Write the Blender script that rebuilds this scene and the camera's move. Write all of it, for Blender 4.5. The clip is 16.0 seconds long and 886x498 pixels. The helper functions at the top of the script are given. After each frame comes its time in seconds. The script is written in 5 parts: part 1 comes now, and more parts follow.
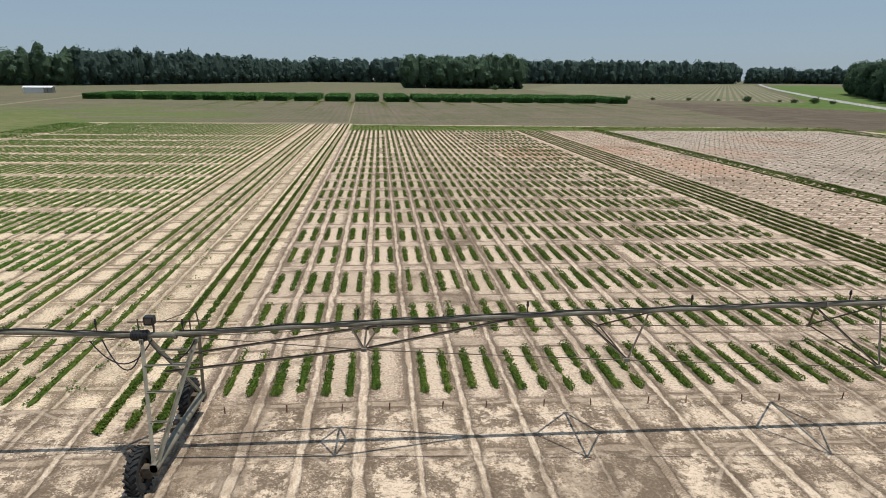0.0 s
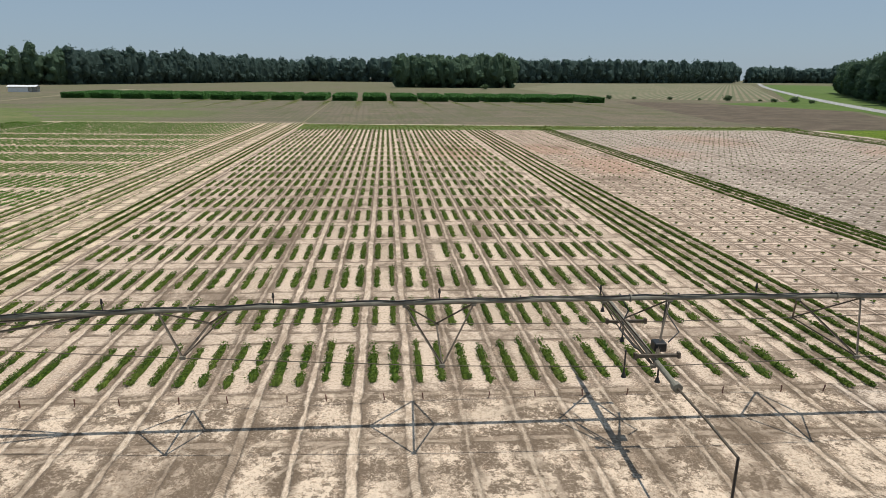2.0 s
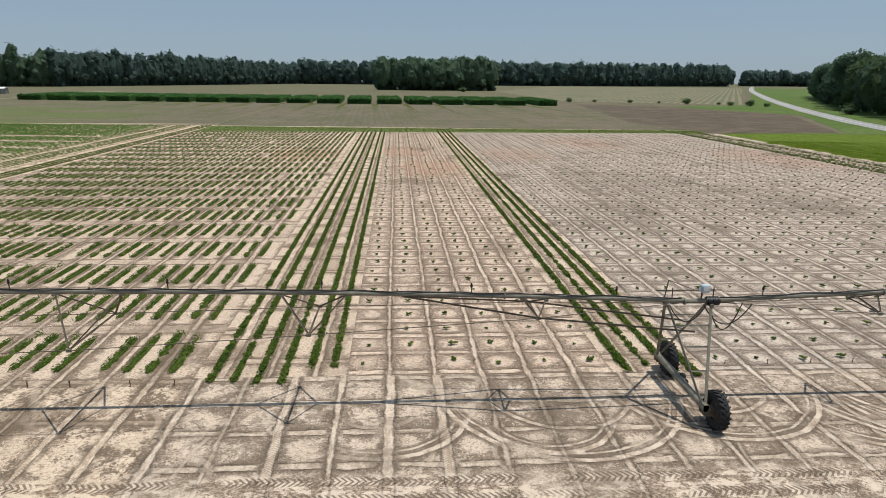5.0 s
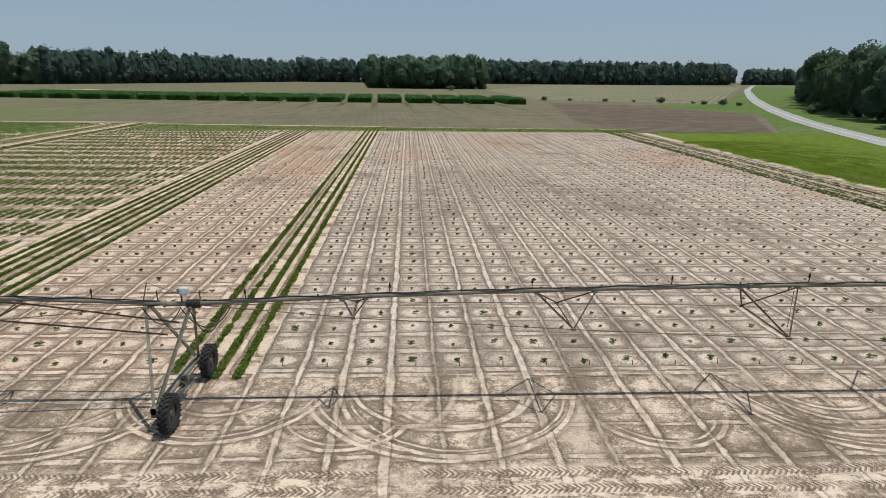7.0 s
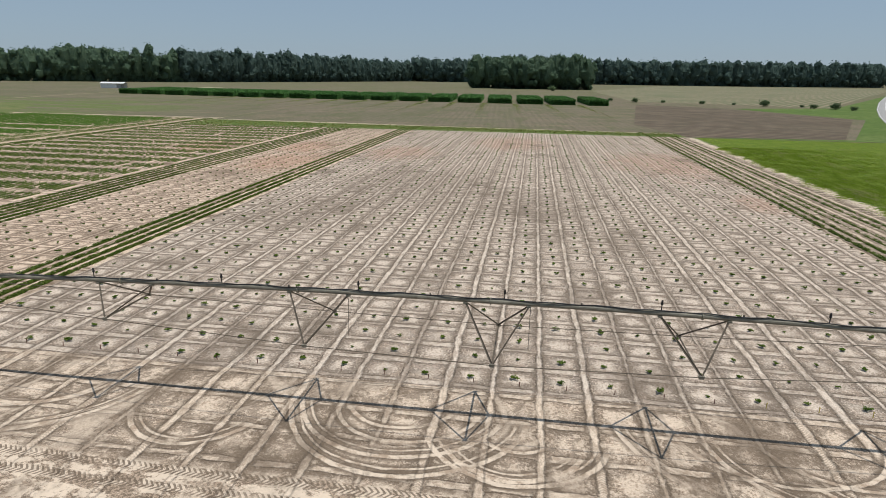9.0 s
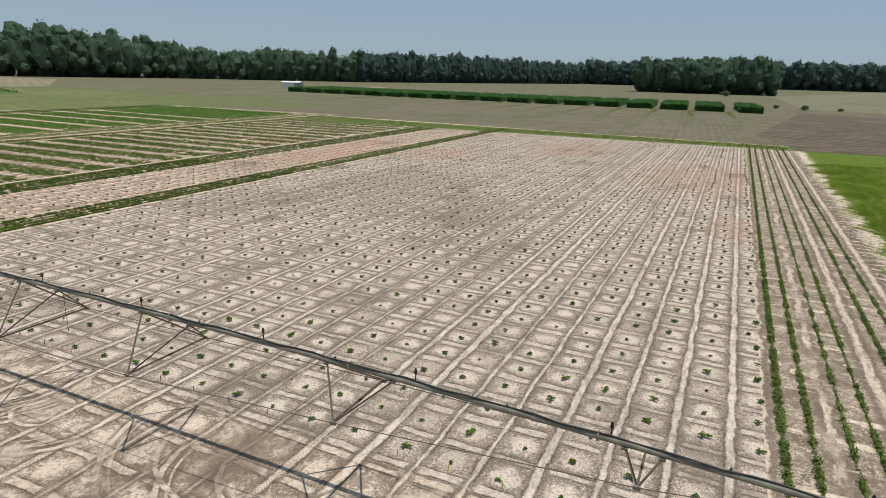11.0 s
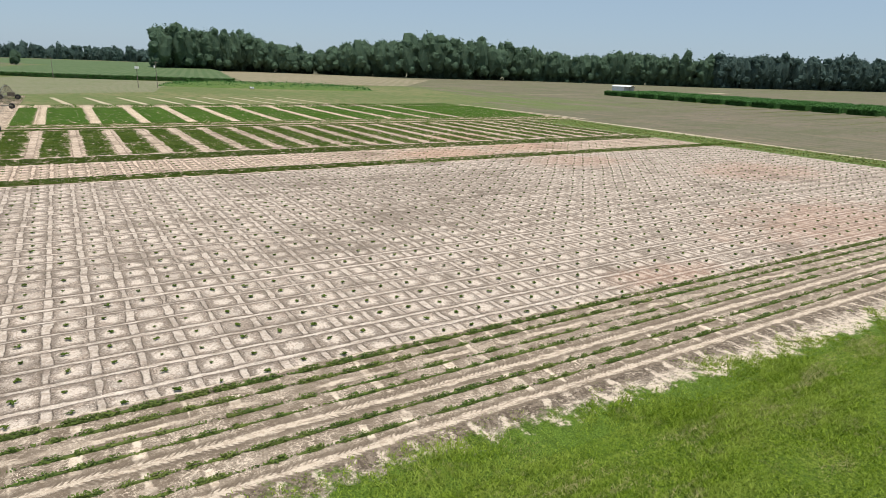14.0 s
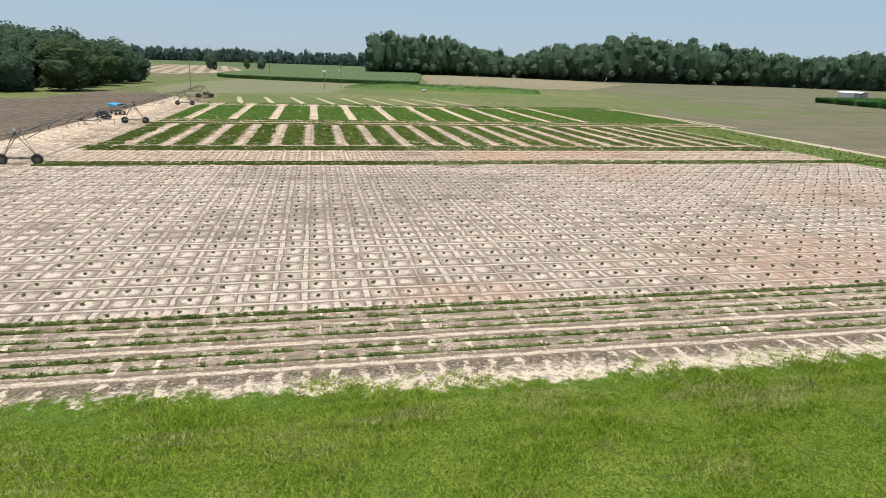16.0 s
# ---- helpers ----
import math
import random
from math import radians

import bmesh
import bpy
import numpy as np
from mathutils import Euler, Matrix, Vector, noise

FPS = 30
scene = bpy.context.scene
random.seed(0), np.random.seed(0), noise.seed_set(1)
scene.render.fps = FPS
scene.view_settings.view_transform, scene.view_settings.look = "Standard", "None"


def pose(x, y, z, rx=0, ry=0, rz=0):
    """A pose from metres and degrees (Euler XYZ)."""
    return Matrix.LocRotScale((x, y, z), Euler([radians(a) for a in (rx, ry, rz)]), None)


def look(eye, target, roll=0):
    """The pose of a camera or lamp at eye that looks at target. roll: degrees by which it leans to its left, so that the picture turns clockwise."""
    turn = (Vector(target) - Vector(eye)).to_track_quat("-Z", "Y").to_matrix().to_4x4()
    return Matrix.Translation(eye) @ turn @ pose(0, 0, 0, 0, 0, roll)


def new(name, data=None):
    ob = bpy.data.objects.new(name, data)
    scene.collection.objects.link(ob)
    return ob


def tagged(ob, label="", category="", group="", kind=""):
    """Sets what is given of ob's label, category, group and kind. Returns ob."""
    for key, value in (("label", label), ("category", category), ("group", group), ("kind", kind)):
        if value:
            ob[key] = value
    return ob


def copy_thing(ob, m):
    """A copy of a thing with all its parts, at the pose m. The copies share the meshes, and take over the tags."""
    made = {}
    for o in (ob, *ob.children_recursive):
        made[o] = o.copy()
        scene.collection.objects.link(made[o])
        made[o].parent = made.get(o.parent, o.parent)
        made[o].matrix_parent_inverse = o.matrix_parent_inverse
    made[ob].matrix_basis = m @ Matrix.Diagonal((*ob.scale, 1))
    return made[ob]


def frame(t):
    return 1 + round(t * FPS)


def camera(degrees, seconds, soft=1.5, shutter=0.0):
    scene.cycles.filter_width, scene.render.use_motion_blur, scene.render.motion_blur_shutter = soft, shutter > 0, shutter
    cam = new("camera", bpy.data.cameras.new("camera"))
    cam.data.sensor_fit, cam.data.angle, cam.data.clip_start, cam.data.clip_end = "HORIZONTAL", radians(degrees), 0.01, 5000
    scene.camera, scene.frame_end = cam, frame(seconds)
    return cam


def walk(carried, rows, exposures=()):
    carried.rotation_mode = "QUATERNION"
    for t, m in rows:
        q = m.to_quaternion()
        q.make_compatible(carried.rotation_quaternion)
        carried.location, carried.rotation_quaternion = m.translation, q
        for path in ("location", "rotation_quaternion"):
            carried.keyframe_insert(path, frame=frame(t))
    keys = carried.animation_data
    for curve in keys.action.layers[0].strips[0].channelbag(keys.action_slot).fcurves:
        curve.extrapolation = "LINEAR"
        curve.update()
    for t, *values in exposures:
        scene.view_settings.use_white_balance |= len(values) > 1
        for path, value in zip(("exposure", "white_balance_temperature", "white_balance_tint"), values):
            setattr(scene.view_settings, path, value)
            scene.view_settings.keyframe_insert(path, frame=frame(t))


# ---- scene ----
cam = camera(72.0, 16.0, soft=0.55)
PATH = [
    (0, (-51.919, 2.988, 11.067), (-51.802, 4.912, 10.535), 0.4),
    (0.5, (-48.986, 2.848, 11.074), (-48.868, 4.772, 10.542), 0.4),
    (1, (-45.848, 2.673, 11.076), (-45.735, 4.598, 10.543), 0.4),
    (1.5, (-42.517, 2.436, 11.115), (-42.407, 4.36, 10.582), 0.4),
    (2, (-38.985, 2.312, 11.092), (-38.879, 4.236, 10.558), 0.4),
    (2.5, (-35.237, 2.2, 11.038), (-35.136, 4.125, 10.505), 0.4),
    (3, (-31.337, 2.148, 10.96), (-31.239, 4.073, 10.427), 0.4),
    (3.2, (-29.84, 2.072, 10.931), (-29.733, 3.997, 10.401), 0.4),
    (5.3, (-11.785, 0.477, 11.335), (-11.694, 2.404, 10.809), 0.5),
    (5.5, (-9.909, 0.455, 11.405), (-9.821, 2.381, 10.872), 0.5),
    (6, (-5.323, 0.298, 11.426), (-5.238, 2.224, 10.894), 0.6),
    (6.5, (-0.685, 0.104, 11.477), (-0.604, 2.031, 10.946), 0.6),
    (7, (4.0, -0.055, 11.515), (4.073, 1.872, 10.983), 0.6),
    (7.5, (8.746, -0.132, 11.521), (8.802, 1.795, 10.989), 0.6),
    (8, (13.717, -0.068, 11.577), (13.664, 1.859, 11.043), 0.7),
    (8.5, (18.886, 0.397, 11.625), (18.711, 2.317, 11.09), 0.8),
    (9, (24.173, 1.201, 11.68), (23.879, 3.105, 11.144), 0.9),
    (9.5, (29.498, 2.418, 11.733), (29.086, 4.3, 11.195), 1.0),
    (9.7, (31.619, 3.016, 11.714), (31.162, 4.888, 11.179), 1.0),
    (11.8, (53.343, 12.424, 12.296), (52.294, 14.036, 11.747), 1.7),
    (12, (55.247, 13.83, 12.315), (54.142, 15.405, 11.766), 1.7),
    (12.5, (59.854, 17.633, 12.435), (58.617, 19.105, 11.884), 1.8),
    (13, (64.232, 21.95, 12.566), (62.871, 23.307, 12.013), 1.9),
    (13.5, (68.303, 26.776, 12.715), (66.806, 27.979, 12.157), 1.9),
    (14, (71.851, 32.097, 12.87), (70.221, 33.109, 12.308), 2.0),
    (14.5, (74.773, 37.847, 13.037), (73.036, 38.66, 12.469), 2.0),
    (15, (77.083, 43.996, 13.16), (75.281, 44.653, 12.591), 2.0),
    (15.5, (79.072, 50.312, 13.236), (77.237, 50.865, 12.668), 1.9),
    (16, (80.574, 56.67, 13.372), (78.7, 57.071, 12.8), 1.9),
]

walk(cam, [(t, look(eye, target, roll)) for t, eye, target, roll in PATH], exposures=((0, 0.1), (9.5, 0.06), (12, 0.22), (14, 0.42), (16, 0.5)))

# ---- world, sun, exposure ----
SUN_DIR = Vector((0.28, -0.03, 1.0)).normalized()
world = bpy.data.worlds.new("sky")
scene.world = world
world.use_nodes = True
wt = world.node_tree
sky = wt.nodes.new("ShaderNodeTexSky")
sky.sky_type = "NISHITA"
sky.sun_disc = False
sky.sun_elevation = math.asin(SUN_DIR.z)
sky.sun_rotation = radians(96)
sky.altitude = 50
sky.air_density = 1.0
sky.dust_density = 0.6
sky.ozone_density = 4.0
haze = wt.nodes.new("ShaderNodeMix")
haze.data_type = "RGBA"
haze.inputs[0].default_value = 0.78
haze.inputs[7].default_value = (2.6, 3.45, 4.4, 1)
wt.links.new(sky.outputs[0], haze.inputs[6])
wt.links.new(haze.outputs[2], wt.nodes["Background"].inputs[0])
wt.nodes["Background"].inputs[1].default_value = 0.1
sun = new("sun", bpy.data.lights.new("sun", "SUN"))
sun.data.energy, sun.data.angle, sun.data.color = 3.6, radians(0.6), (1.0, 0.95, 0.87)
sun.matrix_world = look(SUN_DIR * 300, (0, 0, 0))

# ---- node helpers ----


class Nodes:
    """A material's node tree with short calls."""

    def __init__(self, name, rough=0.9, spec=0.2):
        self.mat = bpy.data.materials.new(name)
        self.mat.use_nodes = True
        self.t = self.mat.node_tree
        self.b = self.t.nodes["Principled BSDF"]
        self.b.inputs["Roughness"].default_value = rough
        self.b.inputs["Specular IOR Level"].default_value = spec

    def put(self, sock, val):
        if hasattr(val, "links"):
            self.t.links.new(val, sock)
        elif isinstance(val, (tuple, list)) and len(val) == 3 and sock.type == "RGBA":
            sock.default_value = (*val, 1)
        else:
            sock.default_value = val

    def math(self, op, a, b=0.0, c=0.0, clamp=False):
        n = self.t.nodes.new("ShaderNodeMath")
        n.operation, n.use_clamp = op, clamp
        for s, v in zip(n.inputs, (a, b, c)):
            self.put(s, v)
        return n.outputs[0]

    def mix(self, f, a, b, mode="MIX"):
        n = self.t.nodes.new("ShaderNodeMix")
        n.data_type, n.blend_type = "RGBA", mode
        self.put(n.inputs[0], f), self.put(n.inputs[6], a), self.put(n.inputs[7], b)
        return n.outputs[2]

    def step(self, v, lo, hi, a=0.0, b=1.0):
        n = self.t.nodes.new("ShaderNodeMapRange")
        n.interpolation_type = "SMOOTHSTEP"
        for s, x in zip(n.inputs, (v, lo, hi, a, b)):
            self.put(s, x)
        return n.outputs[0]

    def noise(self, vec, scale, detail=3.0, rough=0.55, dist=0.0):
        n = self.t.nodes.new("ShaderNodeTexNoise")
        n.inputs["Scale"].default_value, n.inputs["Detail"].default_value = scale, detail
        n.inputs["Roughness"].default_value, n.inputs["Distortion"].default_value = rough, dist
        if vec is not None:
            self.put(n.inputs["Vector"], vec)
        return n.outputs[0]

    def pos(self):
        return self.t.nodes.new("ShaderNodeNewGeometry").outputs["Position"]

    def island(self):
        return self.t.nodes.new("ShaderNodeNewGeometry").outputs["Random Per Island"]

    def rand(self):
        return self.t.nodes.new("ShaderNodeObjectInfo").outputs["Random"]

    def uv(self):
        return self.t.nodes.new("ShaderNodeUVMap").outputs[0]

    def xyz(self, vec):
        n = self.t.nodes.new("ShaderNodeSeparateXYZ")
        self.put(n.inputs[0], vec)
        return n.outputs[0], n.outputs[1], n.outputs[2]

    def vec(self, x, y, z=0.0):
        n = self.t.nodes.new("ShaderNodeCombineXYZ")
        for s, v in zip(n.inputs, (x, y, z)):
            self.put(s, v)
        return n.outputs[0]

    def colour(self, c):
        self.put(self.b.inputs["Base Color"], c)
        return self

    def bump(self, h, dist=0.05, strength=1.0):
        n = self.t.nodes.new("ShaderNodeBump")
        n.inputs["Strength"].default_value, n.inputs["Distance"].default_value = strength, dist
        self.put(n.inputs["Height"], h)
        self.t.links.new(n.outputs[0], self.b.inputs["Normal"])
        return self


def cell(n, x, pitch, origin):
    """Distance in metres from x to the nearest line of a set at origin + k * pitch."""
    f = n.math("FRACT", n.math("DIVIDE", n.math("SUBTRACT", x, origin), pitch))
    return n.math("MULTIPLY", n.math("MINIMUM", f, n.math("SUBTRACT", 1.0, f)), pitch)


PALE, TAN, BROWN, DARK, GREY, RED = (0.70, 0.582, 0.456), (0.415, 0.318, 0.234), (0.16, 0.121, 0.086), (0.085, 0.063, 0.045), (0.335, 0.272, 0.211), (0.38, 0.212, 0.135)


def patch(n, uv, u, v, at, radius):
    """Mask of a stain about a field position, with a ragged outline."""
    d = n.math("SQRT", n.math("ADD", n.math("POWER", n.math("SUBTRACT", u, at[0]), 2.0), n.math("POWER", n.math("MULTIPLY", n.math("SUBTRACT", v, at[1]), 0.6), 2.0)))
    d = n.math("ADD", d, n.math("MULTIPLY", n.math("SUBTRACT", n.noise(uv, 0.3, 5, 0.7), 0.5), radius * 1.6))
    return n.step(d, radius * 0.3, radius, 1.0, 0.0)


def crumb(n, uv, base):
    """Crumbly crust on a base colour: dark pits and pale flakes from a few centimetres to a hand's width."""
    speck = n.noise(uv, 12.0, 2.5, 0.75)
    lump = n.noise(uv, 5.0, 5, 0.75)
    c = n.mix(n.step(speck, 0.5, 0.57, 0.0, 0.85), base, BROWN)
    c = n.mix(n.step(lump, 0.53, 0.57, 0.0, 0.6), c, BROWN)
    c = n.mix(n.step(n.noise(n.vec(*n.xyz(uv)[1::-1], 5.0), 9.0, 3, 0.8), 0.55, 0.6, 0.0, 0.9), c, PALE)
    return c, n.math("MULTIPLY_ADD", speck, 0.5, n.math("MULTIPLY", lump, 0.7))


def white(n, a, b, seed):
    """A random number for each pair of whole numbers."""
    w = n.t.nodes.new("ShaderNodeTexWhiteNoise")
    w.noise_dimensions = "2D"
    n.put(w.inputs["Vector"], n.vec(n.math("ADD", n.math("MULTIPLY", n.math("ROUND", a), 1.37), seed), n.math("MULTIPLY", n.math("ROUND", b), 1.91)))
    return w.outputs[0]


def soil(name, pu, u0, pv, v0, lane=0.135, cross=0.15, red=(), grey=(), lines=(), arcs=False, heart_r=0.62, mud=0.55, blotch=0.0, bars=1.0, rims=1.0, loops=0.0, streak=0.35, flank=1.0, tone=(1.0, 1.0, 1.0)):
    """Sandy soil in beds: wheel lanes every pu metres across, pale cross bars every pv metres (or at the given lines), crusted cells with thin dark rims and a washed pale heart.
    On a headland: looping tyre tracks of turning tractors (arcs) and a trodden band along the edge."""
    n = Nodes(name, 0.95, 0.12)
    uv = n.uv()
    u, v, _ = n.xyz(uv)
    wob = n.math("MULTIPLY", n.math("SUBTRACT", n.noise(uv, 0.35, 3, 0.6), 0.5), 0.3)
    wob2 = n.math("MULTIPLY", n.math("SUBTRACT", n.noise(n.vec(v, u, 3.0), 0.4, 3, 0.6), 0.5), 0.3)
    jag = n.math("MULTIPLY", n.math("SUBTRACT", n.noise(uv, 6.5, 6, 0.85), 0.5), 0.36)
    ul, vl = n.math("ADD", u, wob), n.math("ADD", v, wob2)
    du = cell(n, ul, pu, u0)
    ku = n.math("DIVIDE", n.math("SUBTRACT", ul, u0), pu)
    cu = n.math("SUBTRACT", ku, 0.5)
    if lines:
        dv, kv, mid_v = 99.0, 0.0, 0.0
        for at in lines:
            dv = n.math("MINIMUM", dv, n.math("ABSOLUTE", n.math("SUBTRACT", vl, at)))
            kv = n.math("ADD", kv, n.math("GREATER_THAN", vl, at))
        cv, lv = kv, kv
        bv = n.math("SUBTRACT", 0.9, dv)
    else:
        dv = cell(n, vl, pv, v0)
        lv = n.math("DIVIDE", n.math("SUBTRACT", vl, v0), pv)
        cv = n.math("SUBTRACT", lv, 0.5)
        bv = n.math("SUBTRACT", pv * 0.5, dv)
    r_lane = white(n, ku, n.math("MULTIPLY", cv, 0.0), 3.0)
    r_seg = white(n, cu, lv, 17.0)
    r_cell = white(n, cu, cv, 41.0)
    lane_w = n.math("MULTIPLY_ADD", n.noise(uv, 0.9, 4, 0.65), 0.26, n.math("MULTIPLY_ADD", r_lane, 0.11, lane - 0.2))
    cross_w = n.math("MULTIPLY_ADD", n.noise(uv, 1.0, 3), 0.25, n.math("MULTIPLY_ADD", r_seg, 0.12, cross - 0.18))
    eu = n.math("ADD", n.math("SUBTRACT", du, lane_w), n.math("MULTIPLY", jag, 0.8))
    ev = n.math("ADD", n.math("SUBTRACT", dv, cross_w), n.math("MULTIPLY", jag, 0.6))
    in_lane = n.math("MULTIPLY", n.step(eu, -0.06, 0.03, 1.0, 0.0), n.step(n.math("ADD", r_lane, n.noise(n.vec(u, n.math("MULTIPLY", v, 0.25), 2.0), 0.25, 3)), 0.5, 0.9, 0.55, 1.0))
    in_cross = n.math("MULTIPLY", n.step(ev, -0.025, 0.03, 1.0, 0.0), n.math("MULTIPLY", n.step(n.math("ADD", eu, jag), 0.02, 0.22), n.step(n.math("ADD", r_seg, n.noise(uv, 0.3, 3)), 0.5, 0.9, 0.45 * bars, bars)))
    rim = n.math("ADD", n.math("MINIMUM", eu, ev), n.math("MULTIPLY", jag, 0.35))
    line = n.math("MAXIMUM", in_lane, in_cross)
    mid = n.noise(uv, 1.4, 5, 0.7)
    # washed heart of each cell
    au = n.math("SUBTRACT", pu * 0.5, du)
    r = n.math("SQRT", n.math("ADD", n.math("POWER", au, 2.0), n.math("POWER", n.math("MAXIMUM", n.math("SUBTRACT", bv, max(0.0, pv * 0.5 - 0.95)), 0.0), 2.0)))
    r = n.math("ADD", r, n.math("MULTIPLY", n.math("SUBTRACT", n.noise(uv, 2.2, 6, 0.8), 0.5), 1.7))
    heart = n.math("MULTIPLY", n.step(r, heart_r * 0.45, heart_r, 1.0, 0.0), n.step(n.math("ADD", r_cell, n.noise(uv, 0.25, 3)), 0.4, 1.0, 0.35, 1.0))
    base = n.mix(n.step(mid, 0.42, 0.58), GREY, TAN)
    crust, rough_h = crumb(n, uv, base)
    crust = n.mix(n.step(r_cell, 0.45, 1.0, 0.0, 0.4), crust, BROWN)
    crust = n.mix(n.math("MULTIPLY", heart, 0.85), crust, n.mix(n.step(n.noise(uv, 10.0, 3, 0.8), 0.5, 0.58), PALE, TAN))
    if blotch:
        damp = n.step(n.noise(n.vec(u, v, 3.0), 0.6, 6, 0.8), 0.485, 0.535, 0.0, blotch)
        crust = n.mix(damp, crust, n.mix(n.step(n.noise(uv, 9.0, 3, 0.8), 0.5, 0.6), BROWN, GREY))
        wash = n.step(n.noise(n.vec(u, v, 8.0), 0.85, 6, 0.8), 0.51, 0.545, 0.0, blotch)
        crust = n.mix(wash, crust, n.mix(n.step(n.noise(uv, 6.0, 5, 0.8), 0.5, 0.58), PALE, TAN))
    soft = n.math("MULTIPLY", n.step(rim, 0.05, 0.3, 1.0, 0.0), n.step(n.noise(uv, 0.8, 4, 0.6), 0.4, 0.56, 0.15 * flank, 0.65 * flank))
    crust = n.mix(soft, crust, BROWN)
    edge = n.math("MULTIPLY", n.step(n.math("ABSOLUTE", n.math("SUBTRACT", rim, 0.03)), 0.012, 0.042, 1.0, 0.0), n.step(n.noise(uv, 1.3, 5, 0.7), 0.42, 0.56, 0.1 * rims, 0.9 * rims))
    crust = n.mix(edge, crust, DARK)
    ridge_d = n.math("ABSOLUTE", n.math("SUBTRACT", n.math("FRACT", n.math("MULTIPLY_ADD", v, 8.5, n.math("MULTIPLY", du, 7.0))), 0.5))
    tread = n.math("MULTIPLY", n.step(ridge_d, 0.2, 0.3), n.step(n.noise(n.vec(ku, n.math("MULTIPLY", v, 0.3)), 0.8, 3), 0.5, 0.6))
    lanecol = n.mix(n.step(n.noise(n.vec(u, n.math("MULTIPLY", v, 0.4), 6.0), 3.6, 6, 0.8), 0.44, 0.56, 0.0, 0.75), PALE, TAN)
    lanecol = n.mix(n.step(n.noise(n.vec(n.math("MULTIPLY", u, 1.6), n.math("MULTIPLY", v, 0.25)), 3.0, 5, 0.8), 0.54, 0.62, 0.0, streak), lanecol, BROWN)
    lanecol = n.mix(n.step(n.noise(uv, 10.0, 5, 0.85), 0.5, 0.58, 0.0, 0.38), lanecol, n.mix(0.5, GREY, BROWN))
    lanecol = n.mix(n.math("MULTIPLY", n.math("MULTIPLY", tread, n.step(r_lane, 0.45, 0.5)), 0.42), lanecol, BROWN)
    crosscol = n.mix(n.step(n.noise(uv, 3.0, 6, 0.8), 0.44, 0.58, 0.0, 0.8), PALE, TAN)
    crosscol = n.mix(n.step(n.noise(uv, 9.0, 5, 0.85), 0.52, 0.6, 0.0, 0.5), crosscol, n.mix(0.5, GREY, BROWN))
    col = n.mix(in_cross, crust, crosscol)
    col = n.mix(in_lane, col, lanecol)
    h = n.math("MULTIPLY_ADD", line, -0.5, n.math("MULTIPLY_ADD", soft, 0.35, n.math("MULTIPLY_ADD", mid, 0.4, rough_h)))
    if loops:
        # sinuous single tracks wandering over the headland
        for seed, sc in ((1.0, 0.16), (6.0, 0.11)):
            f = n.noise(n.vec(u, n.math("MULTIPLY", v, 0.8), seed), sc, 1.0, 0.4)
            d = n.math("ABSOLUTE", n.math("SUBTRACT", n.math("FRACT", n.math("MULTIPLY_ADD", jag, 0.25, n.math("MULTIPLY", f, 6.0))), 0.5))
            there = n.step(n.noise(n.vec(u, v, seed + 2.0), 0.35, 4), 0.49, 0.57, 0.0, loops)
            col = n.mix(n.math("MULTIPLY", there, n.step(d, 0.05, 0.11, 0.7, 0.0)), col, BROWN)
            m = n.math("MULTIPLY", there, n.step(d, 0.02, 0.05, 0.8, 0.0))
            col = n.mix(m, col, PALE)
            h = n.math("MULTIPLY_ADD", m, -0.3, h)
    if arcs:
        pale, dark = 0.0, 0.0
        for k, (pitch, off, rad, cy) in enumerate(((14.6, 2.0, 4.4, 21.2), (19.9, 6.0, 3.2, 20.2), (27.7, 9.0, 5.4, 22.0), (11.3, 4.5, 2.4, 19.6), (23.1, 15.0, 3.9, 21.6))):
            fu = n.math("MULTIPLY", n.math("SUBTRACT", n.math("FRACT", n.math("DIVIDE", n.math("ADD", u, off), pitch)), 0.5), pitch)
            q = n.math("SQRT", n.math("ADD", n.math("POWER", fu, 2.0), n.math("POWER", n.math("SUBTRACT", v, cy), 2.0)))
            q = n.math("ADD", q, n.math("MULTIPLY", wob, 1.2))
            live = n.math("MULTIPLY", n.step(n.noise(n.vec(u, 2.0 * k), 0.08, 1), 0.36, 0.42), n.math("MULTIPLY", n.step(v, cy - 1.6, cy - 0.4, 1.0, 0.0), n.step(u, -19.0, -14.0)))
            live = n.math("MULTIPLY", live, n.step(n.noise(uv, 0.5, 3), 0.38, 0.5, 0.25, 1.0))
            for rr, w in ((rad, 0.1), (rad - 0.34, 0.05), (rad - 1.75, 0.09)):
                d = n.math("ADD", n.math("ABSOLUTE", n.math("SUBTRACT", q, rr)), n.math("MULTIPLY", jag, 0.5))
                pale = n.math("MAXIMUM", pale, n.math("MULTIPLY", live, n.step(d, w - 0.02, w + 0.03, 1.0, 0.0)))
                dark = n.math("MAXIMUM", dark, n.math("MULTIPLY", live, n.step(d, w + 0.05, w + 0.2, 1.0, 0.0)))
        col = n.mix(n.math("MULTIPLY", dark, 0.8), col, BROWN)
        col = n.mix(n.math("MULTIPLY", pale, 0.95), col, n.mix(n.step(mid, 0.45, 0.6), PALE, TAN))
        h = n.math("MULTIPLY_ADD", dark, 0.3, n.math("MULTIPLY_ADD", pale, -0.5, h))
